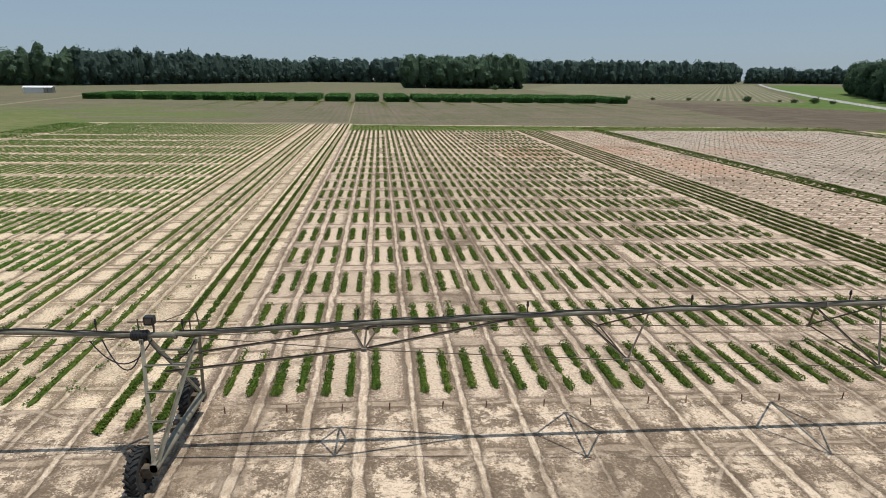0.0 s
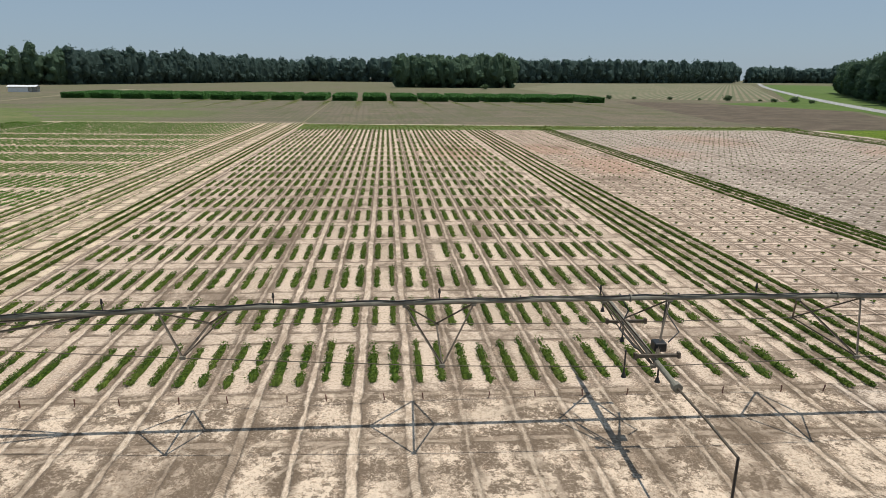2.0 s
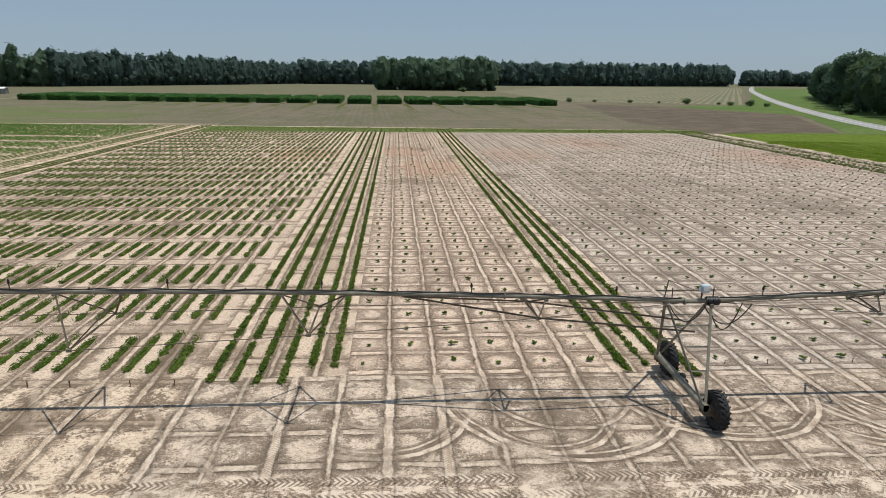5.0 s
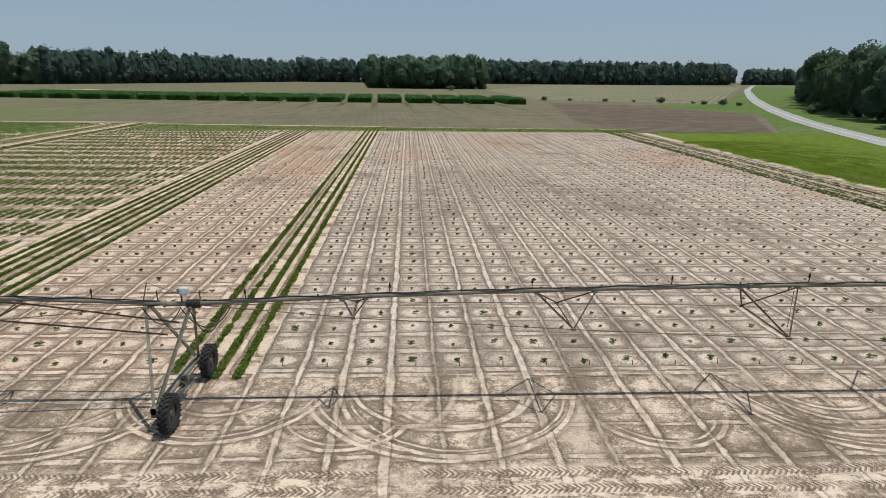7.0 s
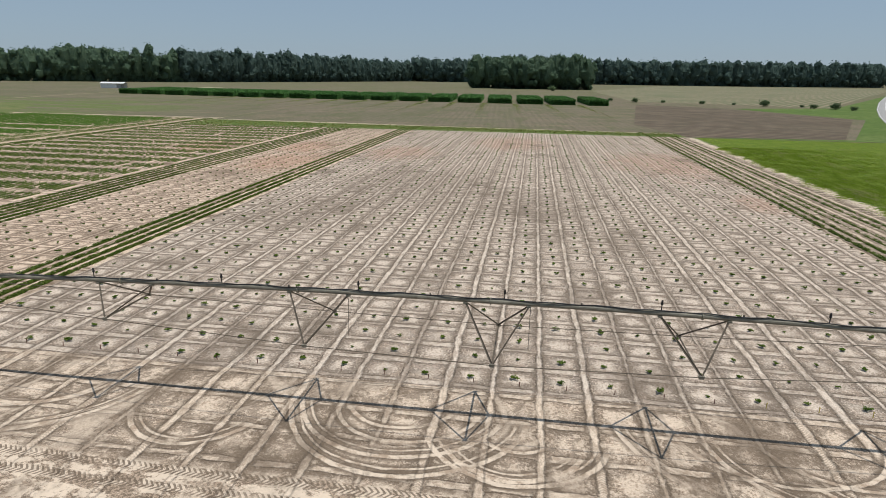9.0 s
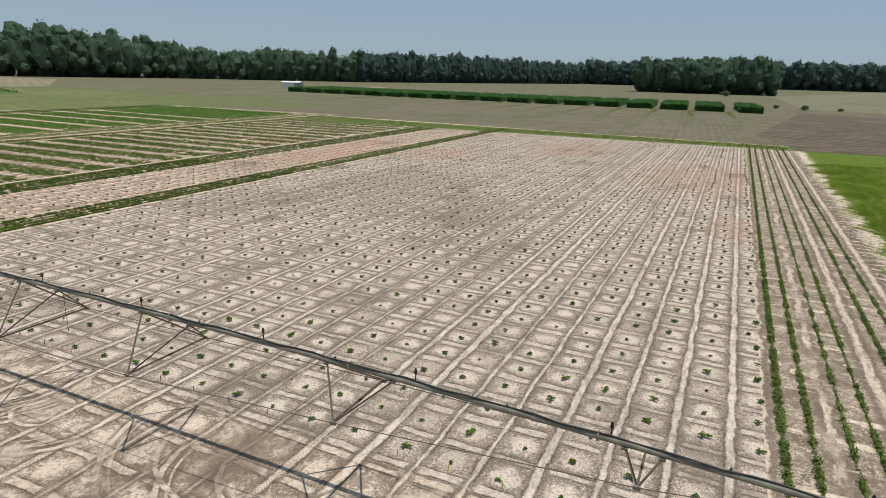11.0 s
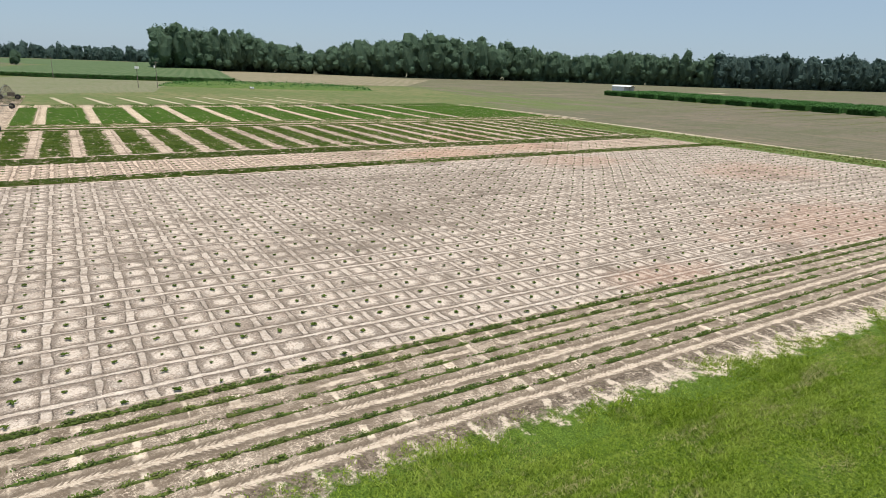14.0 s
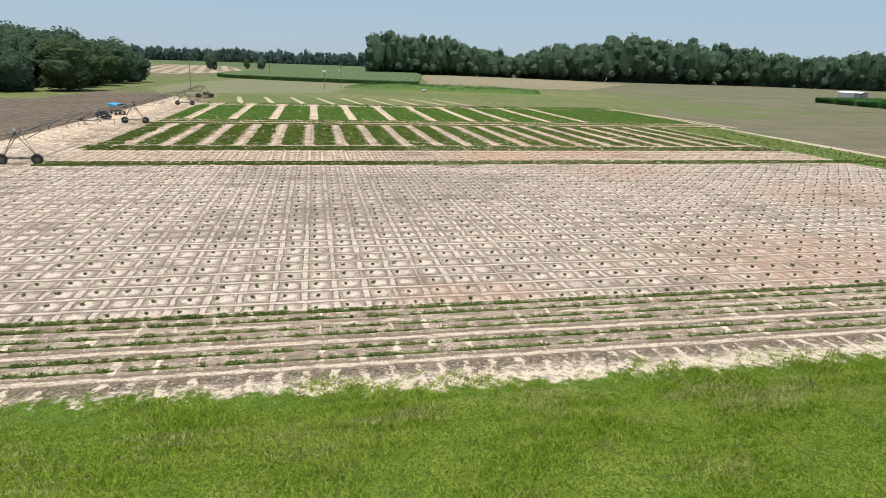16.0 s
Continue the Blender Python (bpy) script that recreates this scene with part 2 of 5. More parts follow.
    if lines:
        # churned sand along the edge, with one row of lug marks
        vv = n.math("ADD", v, n.math("MULTIPLY", wob, 1.2))
        band = n.math("MULTIPLY", n.step(vv, 16.0, 16.5, 1.0, 0.0), n.step(n.noise(n.vec(n.math("MULTIPLY", u, 0.5), v, 9.0), 0.5, 4), 0.36, 0.48, 0.45, 1.0))
        churn = n.mix(n.step(n.noise(n.vec(n.math("MULTIPLY", u, 0.6), v, 2.0), 2.2, 6, 0.8), 0.46, 0.54), PALE, n.mix(n.step(n.noise(uv, 9.0, 4, 0.8), 0.46, 0.54), TAN, BROWN))
        col = n.mix(n.math("MULTIPLY", band, 0.9), col, churn)
        for at in (15.15, 15.95):
            dd = n.math("SUBTRACT", vv, at)
            lug = n.math("SINE", n.math("MULTIPLY", n.math("ADD", u, n.math("MULTIPLY", n.math("ABSOLUTE", dd), 0.9)), 34.0))
            lug = n.math("MULTIPLY", n.step(lug, 0.0, 0.4), n.math("MULTIPLY", n.step(n.math("ABSOLUTE", dd), 0.17, 0.24, 1.0, 0.0), n.step(n.noise(uv, 0.5, 4), 0.4, 0.5)))
            col = n.mix(n.math("MULTIPLY", lug, 0.8), col, BROWN)
            h = n.math("MULTIPLY_ADD", lug, -0.4, h)
    for at, rad in red:
        col = n.mix(n.math("MULTIPLY", n.math("MULTIPLY", patch(n, uv, u, v, at, rad), n.step(n.noise(uv, 1.5, 5, 0.75), 0.35, 0.6, 0.45, 1.0)), 0.46), col, RED)
    for at, rad in grey:
        col = n.mix(n.math("MULTIPLY", patch(n, uv, u, v, at, rad), 0.3), col, BROWN)
    wet = n.step(n.noise(n.vec(u, n.math("MULTIPLY", v, 0.6), 4.0), 0.22, 6, 0.72), 0.53, 0.64, 0.0, mud)
    col = n.mix(wet, col, BROWN)
    n.colour(n.mix(1.0, col, tone, "MULTIPLY"))
    return n.bump(h, 0.09, 0.9).mat


def ground_mat(name, c1, c2, c3, scale=0.4, stripe=None, rough=0.95, drift=1.0):
    """Open ground: three colours by coarse and fine noise, with optional drill stripes (pitch, angle, colour, amount)."""
    n = Nodes(name, rough, 0.15)
    p = n.pos()
    x, y, _ = n.xyz(p)
    col = n.mix(n.step(n.noise(p, scale * 0.06, 4), 0.38, 0.62), c1, c2)
    col = n.mix(n.step(n.noise(p, scale, 5, 0.65), 0.4, 0.65), col, c3)
    if stripe:
        pitch, ang, sc, amt = stripe
        s = n.math("ADD", n.math("MULTIPLY", x, math.cos(radians(ang))), n.math("MULTIPLY", y, math.sin(radians(ang))))
        d = cell(n, n.math("ADD", s, n.math("MULTIPLY", n.noise(p, 0.05, 2), pitch * drift)), pitch, 0)
        f = n.math("MULTIPLY", n.step(d, pitch * 0.16, pitch * 0.32, 1.0, 0.0), n.step(n.noise(p, 0.03, 3), 0.3, 0.6, 0.2 * amt, amt))
        col = n.mix(f, col, sc)
    col = n.mix(n.step(n.noise(p, 6.0, 3, 0.7), 0.45, 0.75, 0.0, 0.45), col, tuple(v * 0.5 for v in c1))
    n.colour(col)
    return n.bump(n.noise(p, 3.0, 5, 0.7), 0.15, 0.7).mat


def stubble_mat(name):
    """Cut stubble: dull brown straw with long thin bands of weeds, greener toward the west, and faint drill rows."""
    n = Nodes(name, 0.95, 0.1)
    p = n.pos()
    x, y, _ = n.xyz(p)
    lean = n.math("MULTIPLY_ADD", y, 0.068, x)
    along = n.vec(n.math("MULTIPLY", lean, 1.0), n.math("MULTIPLY", y, 0.22), 2.0)
    across = n.vec(n.math("MULTIPLY", x, 0.22), y, 7.0)
    col = n.mix(n.step(n.noise(p, 0.02, 5, 0.6), 0.4, 0.6), (0.168, 0.142, 0.104), (0.138, 0.13, 0.084))
    col = n.mix(n.step(n.noise(along, 0.22, 5, 0.7), 0.46, 0.6, 0.0, 0.7), col, (0.105, 0.115, 0.056))
    col = n.mix(n.step(n.noise(across, 0.12, 6, 0.72), 0.5, 0.62, 0.0, 0.65), col, (0.205, 0.168, 0.118))
    west = n.math("MULTIPLY", n.step(x, -135.0, -75.0, 1.0, 0.0), n.step(y, 205.0, 300.0, 1.0, 0.2))
    west = n.math("MAXIMUM", west, n.math("MULTIPLY", n.step(y, 380.0, 520.0), 0.35))
    green = n.math("MULTIPLY", west, n.step(n.noise(across, 0.09, 6, 0.7), 0.45, 0.57))
    col = n.mix(green, col, (0.115, 0.16, 0.045))
    rows = cell(n, n.math("MULTIPLY_ADD", n.noise(p, 0.3, 2), 0.3, lean), 1.9, 0.0)
    col = n.mix(n.step(rows, 0.25, 0.5, 0.3, 0.0), col, (0.105, 0.09, 0.06))
    col = n.mix(n.step(n.noise(p, 1.3, 5, 0.75), 0.5, 0.62, 0.0, 0.55), col, (0.085, 0.075, 0.045))
    col = n.mix(n.step(n.noise(p, 2.1, 4, 0.75), 0.56, 0.66, 0.0, 0.7), col, (0.255, 0.215, 0.15))
    n.colour(col)
    return n.bump(n.noise(p, 3.0, 5, 0.7), 0.15, 0.7).mat


def turf(name):
    """Ground under and between grass: dark thatch, green tufts, some dry spots."""
    n = Nodes(name, 0.95, 0.1)
    p = n.pos()
    tuft = n.noise(p, 8.0, 3, 0.75)
    col = n.mix(n.step(n.noise(p, 0.5, 5, 0.65), 0.4, 0.62), (0.14, 0.21, 0.022), (0.205, 0.262, 0.04))
    col = n.mix(n.step(tuft, 0.43, 0.51, 0.75, 0.0), col, (0.04, 0.078, 0.01))
    col = n.mix(n.step(n.noise(p, 2.5, 5, 0.7), 0.5, 0.58, 0.0, 0.5), col, (0.05, 0.10, 0.013))
    col = n.mix(n.step(n.noise(p, 0.12, 5, 0.7), 0.56, 0.68, 0.0, 0.4), col, (0.17, 0.15, 0.06))
    n.colour(col)
    return n.bump(n.math("ADD", tuft, n.noise(p, 3.0, 4, 0.7)), 0.2, 1.0).mat


def leaf_mat(name, dark, light, tip=None, rough=0.7, thin=0.25, relief=0.0):
    """Foliage: each leaf has its own shade; light goes through a little."""
    n = Nodes(name, rough, 0.12)
    p = n.pos()
    shade = n.island()
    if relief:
        # far crowns: clumps of leaves finer than the mesh, paler where the bump rises
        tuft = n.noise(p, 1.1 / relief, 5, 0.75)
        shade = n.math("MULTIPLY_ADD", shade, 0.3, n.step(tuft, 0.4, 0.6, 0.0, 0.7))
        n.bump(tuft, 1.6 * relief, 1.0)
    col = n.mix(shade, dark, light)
    col = n.mix(n.step(n.noise(p, 0.35, 2), 0.35, 0.7, 0.0, 0.5), col, tip or tuple(v * 1.3 for v in light))
    n.colour(col)
    tr = n.t.nodes.new("ShaderNodeBsdfTranslucent")
    n.put(tr.inputs[0], col)
    m = n.t.nodes.new("ShaderNodeMixShader")
    m.inputs[0].default_value = thin
    out = n.t.nodes["Material Output"]
    n.t.links.new(n.b.outputs[0], m.inputs[1])
    n.t.links.new(tr.outputs[0], m.inputs[2])
    n.t.links.new(m.outputs[0], out.inputs[0])
    return n.mat


def blade_mat(name):
    """Grass blades: fresh green with yellower and straw-coloured stretches."""
    n = Nodes(name, 0.7, 0.12)
    p = n.pos()
    i = n.island()
    col = n.mix(i, (0.10, 0.17, 0.012), (0.29, 0.39, 0.042))
    x, y, _ = n.xyz(p)
    swath = n.vec(x, n.math("MULTIPLY", y, 0.22), 3.0)
    col = n.mix(n.step(n.noise(swath, 0.7, 5, 0.7), 0.46, 0.58, 0.0, 0.55), col, (0.33, 0.41, 0.075))
    dry = n.math("MAXIMUM", n.step(n.noise(swath, 0.5, 6, 0.78), 0.54, 0.62, 0.0, 0.85), n.step(n.noise(p, 0.45, 5, 0.78), 0.56, 0.64, 0.0, 0.8))
    col = n.mix(n.math("MULTIPLY", dry, n.step(i, 0.2, 0.6)), col, (0.44, 0.39, 0.19))
    col = n.mix(n.step(n.noise(p, 0.9, 5, 0.75), 0.53, 0.62, 0.0, 0.4), col, (0.085, 0.145, 0.012))
    n.colour(col)
    tr = n.t.nodes.new("ShaderNodeBsdfTranslucent")
    n.put(tr.inputs[0], col)
    m = n.t.nodes.new("ShaderNodeMixShader")
    m.inputs[0].default_value = 0.3
    n.t.links.new(n.b.outputs[0], m.inputs[1])
    n.t.links.new(tr.outputs[0], m.inputs[2])
    n.t.links.new(m.outputs[0], n.t.nodes["Material Output"].inputs[0])
    return n.mat


def plain_mat(name, col, rough=0.5, metal=0.0, var=0.25, scale=6.0, spec=0.5):
    n = Nodes(name, rough, spec)
    n.b.inputs["Metallic"].default_value = metal
    tc = n.t.nodes.new("ShaderNodeTexCoord").outputs["Object"]
    c = n.mix(n.step(n.noise(tc, scale, 4, 0.6), 0.35, 0.7), tuple(v * (1 - var) for v in col), col)
    n.colour(n.mix(n.step(n.noise(tc, scale * 6, 3), 0.55, 0.75, 0, var), c, tuple(v * 0.5 for v in col)))
    return n.mat


M = dict(
    grid=soil("plot_soil", 1.83, 0.915, 1.83, 24.7, bars=0.8, tone=(0.975, 1.0, 1.065), red=(((44, 96), 12.0), ((47, 66), 4.0), ((3, 100), 8.0), ((20, 120), 10.0)), grey=(((12, 68), 13.0), ((31.2, 46), 3.0), ((24, 60), 8.0), ((3, 52), 7.0))),
    strip=soil("strip_soil", 1.86, -8.2, 1.83, 24.7, tone=(1.04, 1.0, 1.0), red=(((-10, 84), 8.0), ((-14, 104), 7.0)), grey=(((-12, 70), 5.0),)),
    beds=soil("bed_soil", 1.808, -24.7, 5.56, 27.6, 0.14, 0.46, mud=0.75, bars=0.8, streak=0.2, rims=0.4, flank=1.35, heart_r=0.5, tone=(1.03, 1.0, 0.99), red=(((-30, 100), 8.0),), grey=(((-45, 70), 20.0),)),
    rowsoil=soil("row_soil", 1.83, -24.0, 3.1, 24.0, 0.15, 0.14, mud=0.75, rims=0.6, flank=1.2, bars=0.7, tone=(1.03, 1.0, 0.99)),
    westsoil=soil("trial_block_soil", 1.83, -24.0, 3.1, 24.0, 0.15, 0.14, mud=0.35, rims=0.3, flank=1.0, bars=0.7, tone=(1.13, 1.11, 1.04)),
    head=soil("headland_sand", 1.83, 0.915, 1.9, 0.0, 0.15, 0.13, lines=(22.4, 20.5, 18.6, 16.75), arcs=True, heart_r=0.6, mud=0.7, blotch=0.7, bars=0.85, rims=0.9, loops=0.45, tone=(1.01, 1.0, 1.01)),
    head_west=soil("west_headland_sand", 1.808, -24.7, 1.9, 0.0, 0.15, 0.12, lines=(22.4, 19.4), heart_r=0.5, mud=0.6, blotch=0.95, bars=0.4, rims=0.3, flank=1.2, loops=0.4, tone=(1.03, 1.0, 0.97)),
    sand=ground_mat("pale_sand", (0.52, 0.44, 0.33), (0.44, 0.36, 0.26), (0.36, 0.32, 0.2), 0.5),
    stripes=ground_mat("broad_striped_field", (0.40, 0.33, 0.24), (0.36, 0.29, 0.2), (0.30, 0.24, 0.16), 0.1, (12.0, 98, (0.17, 0.125, 0.085), 1.0), drift=0.1),
    stubble=stubble_mat("stubble_field"),
    tilled=ground_mat("tilled_earth", (0.14, 0.112, 0.08), (0.19, 0.148, 0.108), (0.10, 0.085, 0.058), 0.14, (4.2, 72, (0.085, 0.064, 0.047), 0.85), drift=0.5),
    striped=ground_mat("drilled_field", (0.135, 0.145, 0.085), (0.155, 0.15, 0.09), (0.12, 0.145, 0.075), 0.2, (4.3, -27.5, (0.25, 0.205, 0.14), 1.0), drift=0.1),
    westrows=ground_mat("pale_drilled_field", (0.185, 0.18, 0.11), (0.165, 0.175, 0.095), (0.135, 0.16, 0.07), 0.3, (2.6, 70, (0.24, 0.21, 0.14), 0.6), drift=0.1),
    darkfield=ground_mat("dark_fallow_earth", (0.16, 0.122, 0.09), (0.20, 0.155, 0.115), (0.10, 0.08, 0.06), 0.45, (2.8, 84, (0.09, 0.07, 0.052), 0.8)),
    grass=turf("grass_ground"),
    roadgrass=ground_mat("road_verge_grass", (0.095, 0.15, 0.035), (0.13, 0.175, 0.05), (0.07, 0.115, 0.028), 0.5),
    wildgrass=ground_mat("rough_grass", (0.13, 0.15, 0.055), (0.195, 0.18, 0.085), (0.10, 0.135, 0.042), 0.3),
    endgrass=ground_mat("weedy_grass", (0.115, 0.165, 0.04), (0.15, 0.185, 0.06), (0.08, 0.13, 0.028), 0.9),
    cropfield=ground_mat("green_crop_field", (0.075, 0.12, 0.045), (0.10, 0.14, 0.06), (0.06, 0.10, 0.038), 0.4, (6.0, 80, (0.13, 0.16, 0.08), 0.6), drift=0.2),
    tanfield=ground_mat("dry_tan_field", (0.25, 0.205, 0.135), (0.21, 0.18, 0.115), (0.19, 0.18, 0.10), 0.2, (7.0, 60, (0.30, 0.25, 0.17), 0.5)),
    asphalt=ground_mat("worn_asphalt", (0.33, 0.33, 0.325), (0.36, 0.355, 0.35), (0.29, 0.29, 0.29), 0.6),
    peanut=leaf_mat("crop_leaf", (0.03, 0.068, 0.009), (0.105, 0.16, 0.022), (0.145, 0.185, 0.034)),
    border=leaf_mat("border_crop_leaf", (0.04, 0.085, 0.016), (0.14, 0.19, 0.04), (0.19, 0.21, 0.06)),
    weed=leaf_mat("weed_leaf", (0.10, 0.13, 0.035), (0.19, 0.21, 0.065)),
    peanut2=leaf_mat("block_crop_leaf", (0.045, 0.108, 0.013), (0.085, 0.16, 0.021), (0.10, 0.18, 0.026)),
    corn=leaf_mat("tall_crop_leaf", (0.028, 0.085, 0.02), (0.07, 0.165, 0.042)),
    blade=blade_mat("grass_blade"),
    # distance haze put into the next two leaf colours: raised, bluish, far one bluer
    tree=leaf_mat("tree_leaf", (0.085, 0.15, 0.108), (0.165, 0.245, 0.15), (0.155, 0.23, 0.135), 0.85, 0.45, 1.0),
    far_hazed_leaf=leaf_mat("far_tree_leaf_hazed", (0.08, 0.136, 0.125), (0.13, 0.19, 0.16), (0.125, 0.182, 0.152), 0.9, 0.45, 1.6),
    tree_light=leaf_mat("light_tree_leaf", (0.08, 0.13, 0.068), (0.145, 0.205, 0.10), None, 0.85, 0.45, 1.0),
    bark=plain_mat("bark", (0.14, 0.11, 0.085), 0.95, 0, 0.4, 3),
    steel=plain_mat("galvanised_steel", (0.245, 0.23, 0.182), 0.6, 0.0, 0.35, 3.0, 0.3),
    dark_steel=plain_mat("weathered_steel", (0.135, 0.11, 0.082), 0.7, 0.0, 0.4, 5.0, 0.3),
    rubber=plain_mat("tyre_rubber", (0.022, 0.022, 0.023), 0.85, 0, 0.3, 8),
    black=plain_mat("black_plastic", (0.018, 0.018, 0.019), 0.45, 0, 0.2, 8),
    white=plain_mat("white_paint", (0.78, 0.78, 0.76), 0.5, 0, 0.1, 2),
    whitemetal=plain_mat("white_metal_sheet", (0.72, 0.73, 0.73), 0.45, 0.0, 0.12, 1),
    bluepanel=plain_mat("grey_blue_panel", (0.45, 0.55, 0.62), 0.4, 0, 0.15, 4),
    bluecloth=plain_mat("blue_tarpaulin", (0.05, 0.36, 0.62), 0.7, 0, 0.2, 3),
    carpaint=plain_mat("dark_blue_car_paint", (0.02, 0.03, 0.055), 0.25, 0.3, 0.15, 3),
    glass=plain_mat("dark_window_glass", (0.015, 0.018, 0.02), 0.08, 0, 0.1, 3),
    wood=plain_mat("grey_wood", (0.22, 0.185, 0.15), 0.9, 0, 0.35, 6),
    stake=plain_mat("painted_stake", (0.17, 0.065, 0.045), 0.7, 0, 0.3, 9),
    ystake=plain_mat("yellow_stake", (0.55, 0.42, 0.05), 0.7, 0, 0.3, 9),
)

# ---- mesh helpers ----


def terrain(x, y):
    d = math.hypot(max(y - 150, 0), max(-x - 75, 0))
    return 0.006 * d


def fan(u, v):
    """Field coordinates (across, along the rows) to the ground plan: the rows are not quite parallel."""
    return u + (-0.021 + 0.0004 * u) * (v - 24.0), v


def place(u, v, z=0.0):
    x, y = fan(u, v)
    return Vector((x, y, terrain(x, y) + z))


def part(name, bm, material, parent=None, label=""):
    """Link a bmesh as one mesh object, under a thing or part if given."""
    me = bpy.data.meshes.new(name)
    bm.to_mesh(me)
    bm.free()
    me.materials.append(material)
    ob = new(name, me)
    if parent is not None:
        ob.parent = parent
    if label:
        tagged(ob, label)
    return ob


def box(bm, cx, cy, cz, sx, sy, sz, m=None):
    r = bmesh.ops.create_cube(bm, size=1.0, matrix=(m or Matrix()) @ Matrix.LocRotScale((cx, cy, cz), None, (sx, sy, sz)))
    return r["verts"]


def bar(bm, a, b, r, seg=8, r2=None):
    """A round bar from a to b."""
    a, b = Vector(a), Vector(b)
    d = b - a
    m = Matrix.Translation((a + b) / 2) @ d.to_track_quat("Z", "Y").to_matrix().to_4x4()
    bmesh.ops.create_cone(bm, cap_ends=True, segments=seg, radius1=r, radius2=r if r2 is None else r2, depth=d.length, matrix=m)


def angle_iron(bm, a, b, w=0.06):
    """An L-section bar from a to b."""
    a, b = Vector(a), Vector(b)
    d = b - a
    q = d.to_track_quat("Z", "Y").to_matrix().to_4x4()
    m = Matrix.Translation((a + b) / 2) @ q
    box(bm, 0, 0, 0, w, 0.012, d.length, m)
    box(bm, w / 2 - 0.006, w / 2 - 0.006, 0, 0.012, w - 0.012, d.length, m)


def tube(bm, pts, r, seg=6):
    pts = [Vector(p) for p in pts]
    rings = []
    for i, p in enumerate(pts):
        d = (pts[min(i + 1, len(pts) - 1)] - pts[max(i - 1, 0)]).normalized()
        q = d.to_track_quat("Z", "Y")
        rings.append([bm.verts.new(p + q @ Vector((r * math.cos(2 * math.pi * k / seg), r * math.sin(2 * math.pi * k / seg), 0))) for k in range(seg)])
    for a, b in zip(rings, rings[1:]):
        for k in range(seg):
            bm.faces.new((a[k], a[(k + 1) % seg], b[(k + 1) % seg], b[k]))
    bm.faces.new(list(reversed(rings[0])))
    bm.faces.new(rings[-1])


def thing(name, at, label, category, group="", rz=0.0):
    ob = new(name)
    ob.empty_display_size = 0.3
    ob.matrix_basis = pose(*at, 0, 0, rz)
    return tagged(ob, label, category, group)


def poly_mesh(name, verts, size, material, kind="stuff"):
    """verts: an array (n, size, 3) of separate faces of that many corners."""
    n = len(verts)
    me = bpy.data.meshes.new(name)
    me.vertices.add(n * size)
    me.vertices.foreach_set("co", np.ascontiguousarray(verts, dtype=np.float32).ravel())
    me.loops.add(n * size)
    me.loops.foreach_set("vertex_index", np.arange(n * size, dtype=np.int32))
    me.polygons.add(n)
    me.polygons.foreach_set("loop_start", np.arange(0, n * size, size, dtype=np.int32))
    me.update(calc_edges=True)
    me.materials.append(material)
    return me


def leaves(rng, centres, size, up=0.6, aspect=0.6):
    """Leaf quads at the centres (n, 3); size may be an array; up: how far they face the sky."""
    n = len(centres)
    nrm = rng.normal(size=(n, 3))
    nrm /= np.linalg.norm(nrm, axis=1, keepdims=True)
    nrm[:, 2] = np.abs(nrm[:, 2]) + up
    nrm /= np.linalg.norm(nrm, axis=1, keepdims=True)
    t = np.cross(nrm, rng.normal(size=(n, 3)))
    t /= np.linalg.norm(t, axis=1, keepdims=True)
    s = np.cross(nrm, t)
    h = (np.ones(n) * size * rng.uniform(0.7, 1.3, n))[:, None] * 0.5
    t, s = t * h, s * h * aspect
    return np.stack([centres - t, centres + s * 1.0 - t * 0.1, centres + t, centres - s * 1.0 - t * 0.1], axis=1)


def grid_patch(name, us, vs, material, dz, label, mapped=True, category="ground"):
    """A sheet over field coordinates, with the coordinates as its UV map."""
    verts, uvs = [], []
    for v in vs:
        for u in us:
            x, y = fan(u, v) if mapped else (u, v)
            verts.append((x, y, terrain(x, y) + dz))
            uvs.append((u, v))
    nu = len(us)
    faces = [(j * nu + i, j * nu + i + 1, (j + 1) * nu + i + 1, (j + 1) * nu + i) for j in range(len(vs) - 1) for i in range(nu - 1)]
    me = bpy.data.meshes.new(name)
    me.from_pydata(verts, [], faces)
    lay = me.uv_layers.new(name="UVMap")
    idx = np.zeros(len(me.loops), dtype=np.int32)
    me.loops.foreach_get("vertex_index", idx)
    lay.data.foreach_set("uv", np.array(uvs, dtype=np.float32)[idx].ravel())
    me.materials.append(material)
    return tagged(new(name, me), label, category, kind="structure")


def span(a, b, step):
    n = max(1, round(abs(b - a) / step))
    return [a + (b - a) * i / n for i in range(n + 1)]


# ---- ground ----
def base_ground():
    xs = [-3000, -2000, -1400, -1000, -800, -650, -500, -400, -320, -250, -200, -160, -130, -110, -95, -85, -75, -60, -40, -20, 0, 30, 60, 100, 150, 220, 320, 450, 650, 900, 1300, 2000, 3000]
    ys = [-2500, -1200, -600, -300, -150, -80, -40, 0, 40, 80, 110, 130, 150, 170, 190, 220, 260, 310, 370, 440, 520, 620, 740, 880, 1050, 1300, 1700, 2300, 3200]
    return grid_patch("ground", xs, ys, M["stubble"], 0.0, "wide dry stubble ground with thin weeds", False)


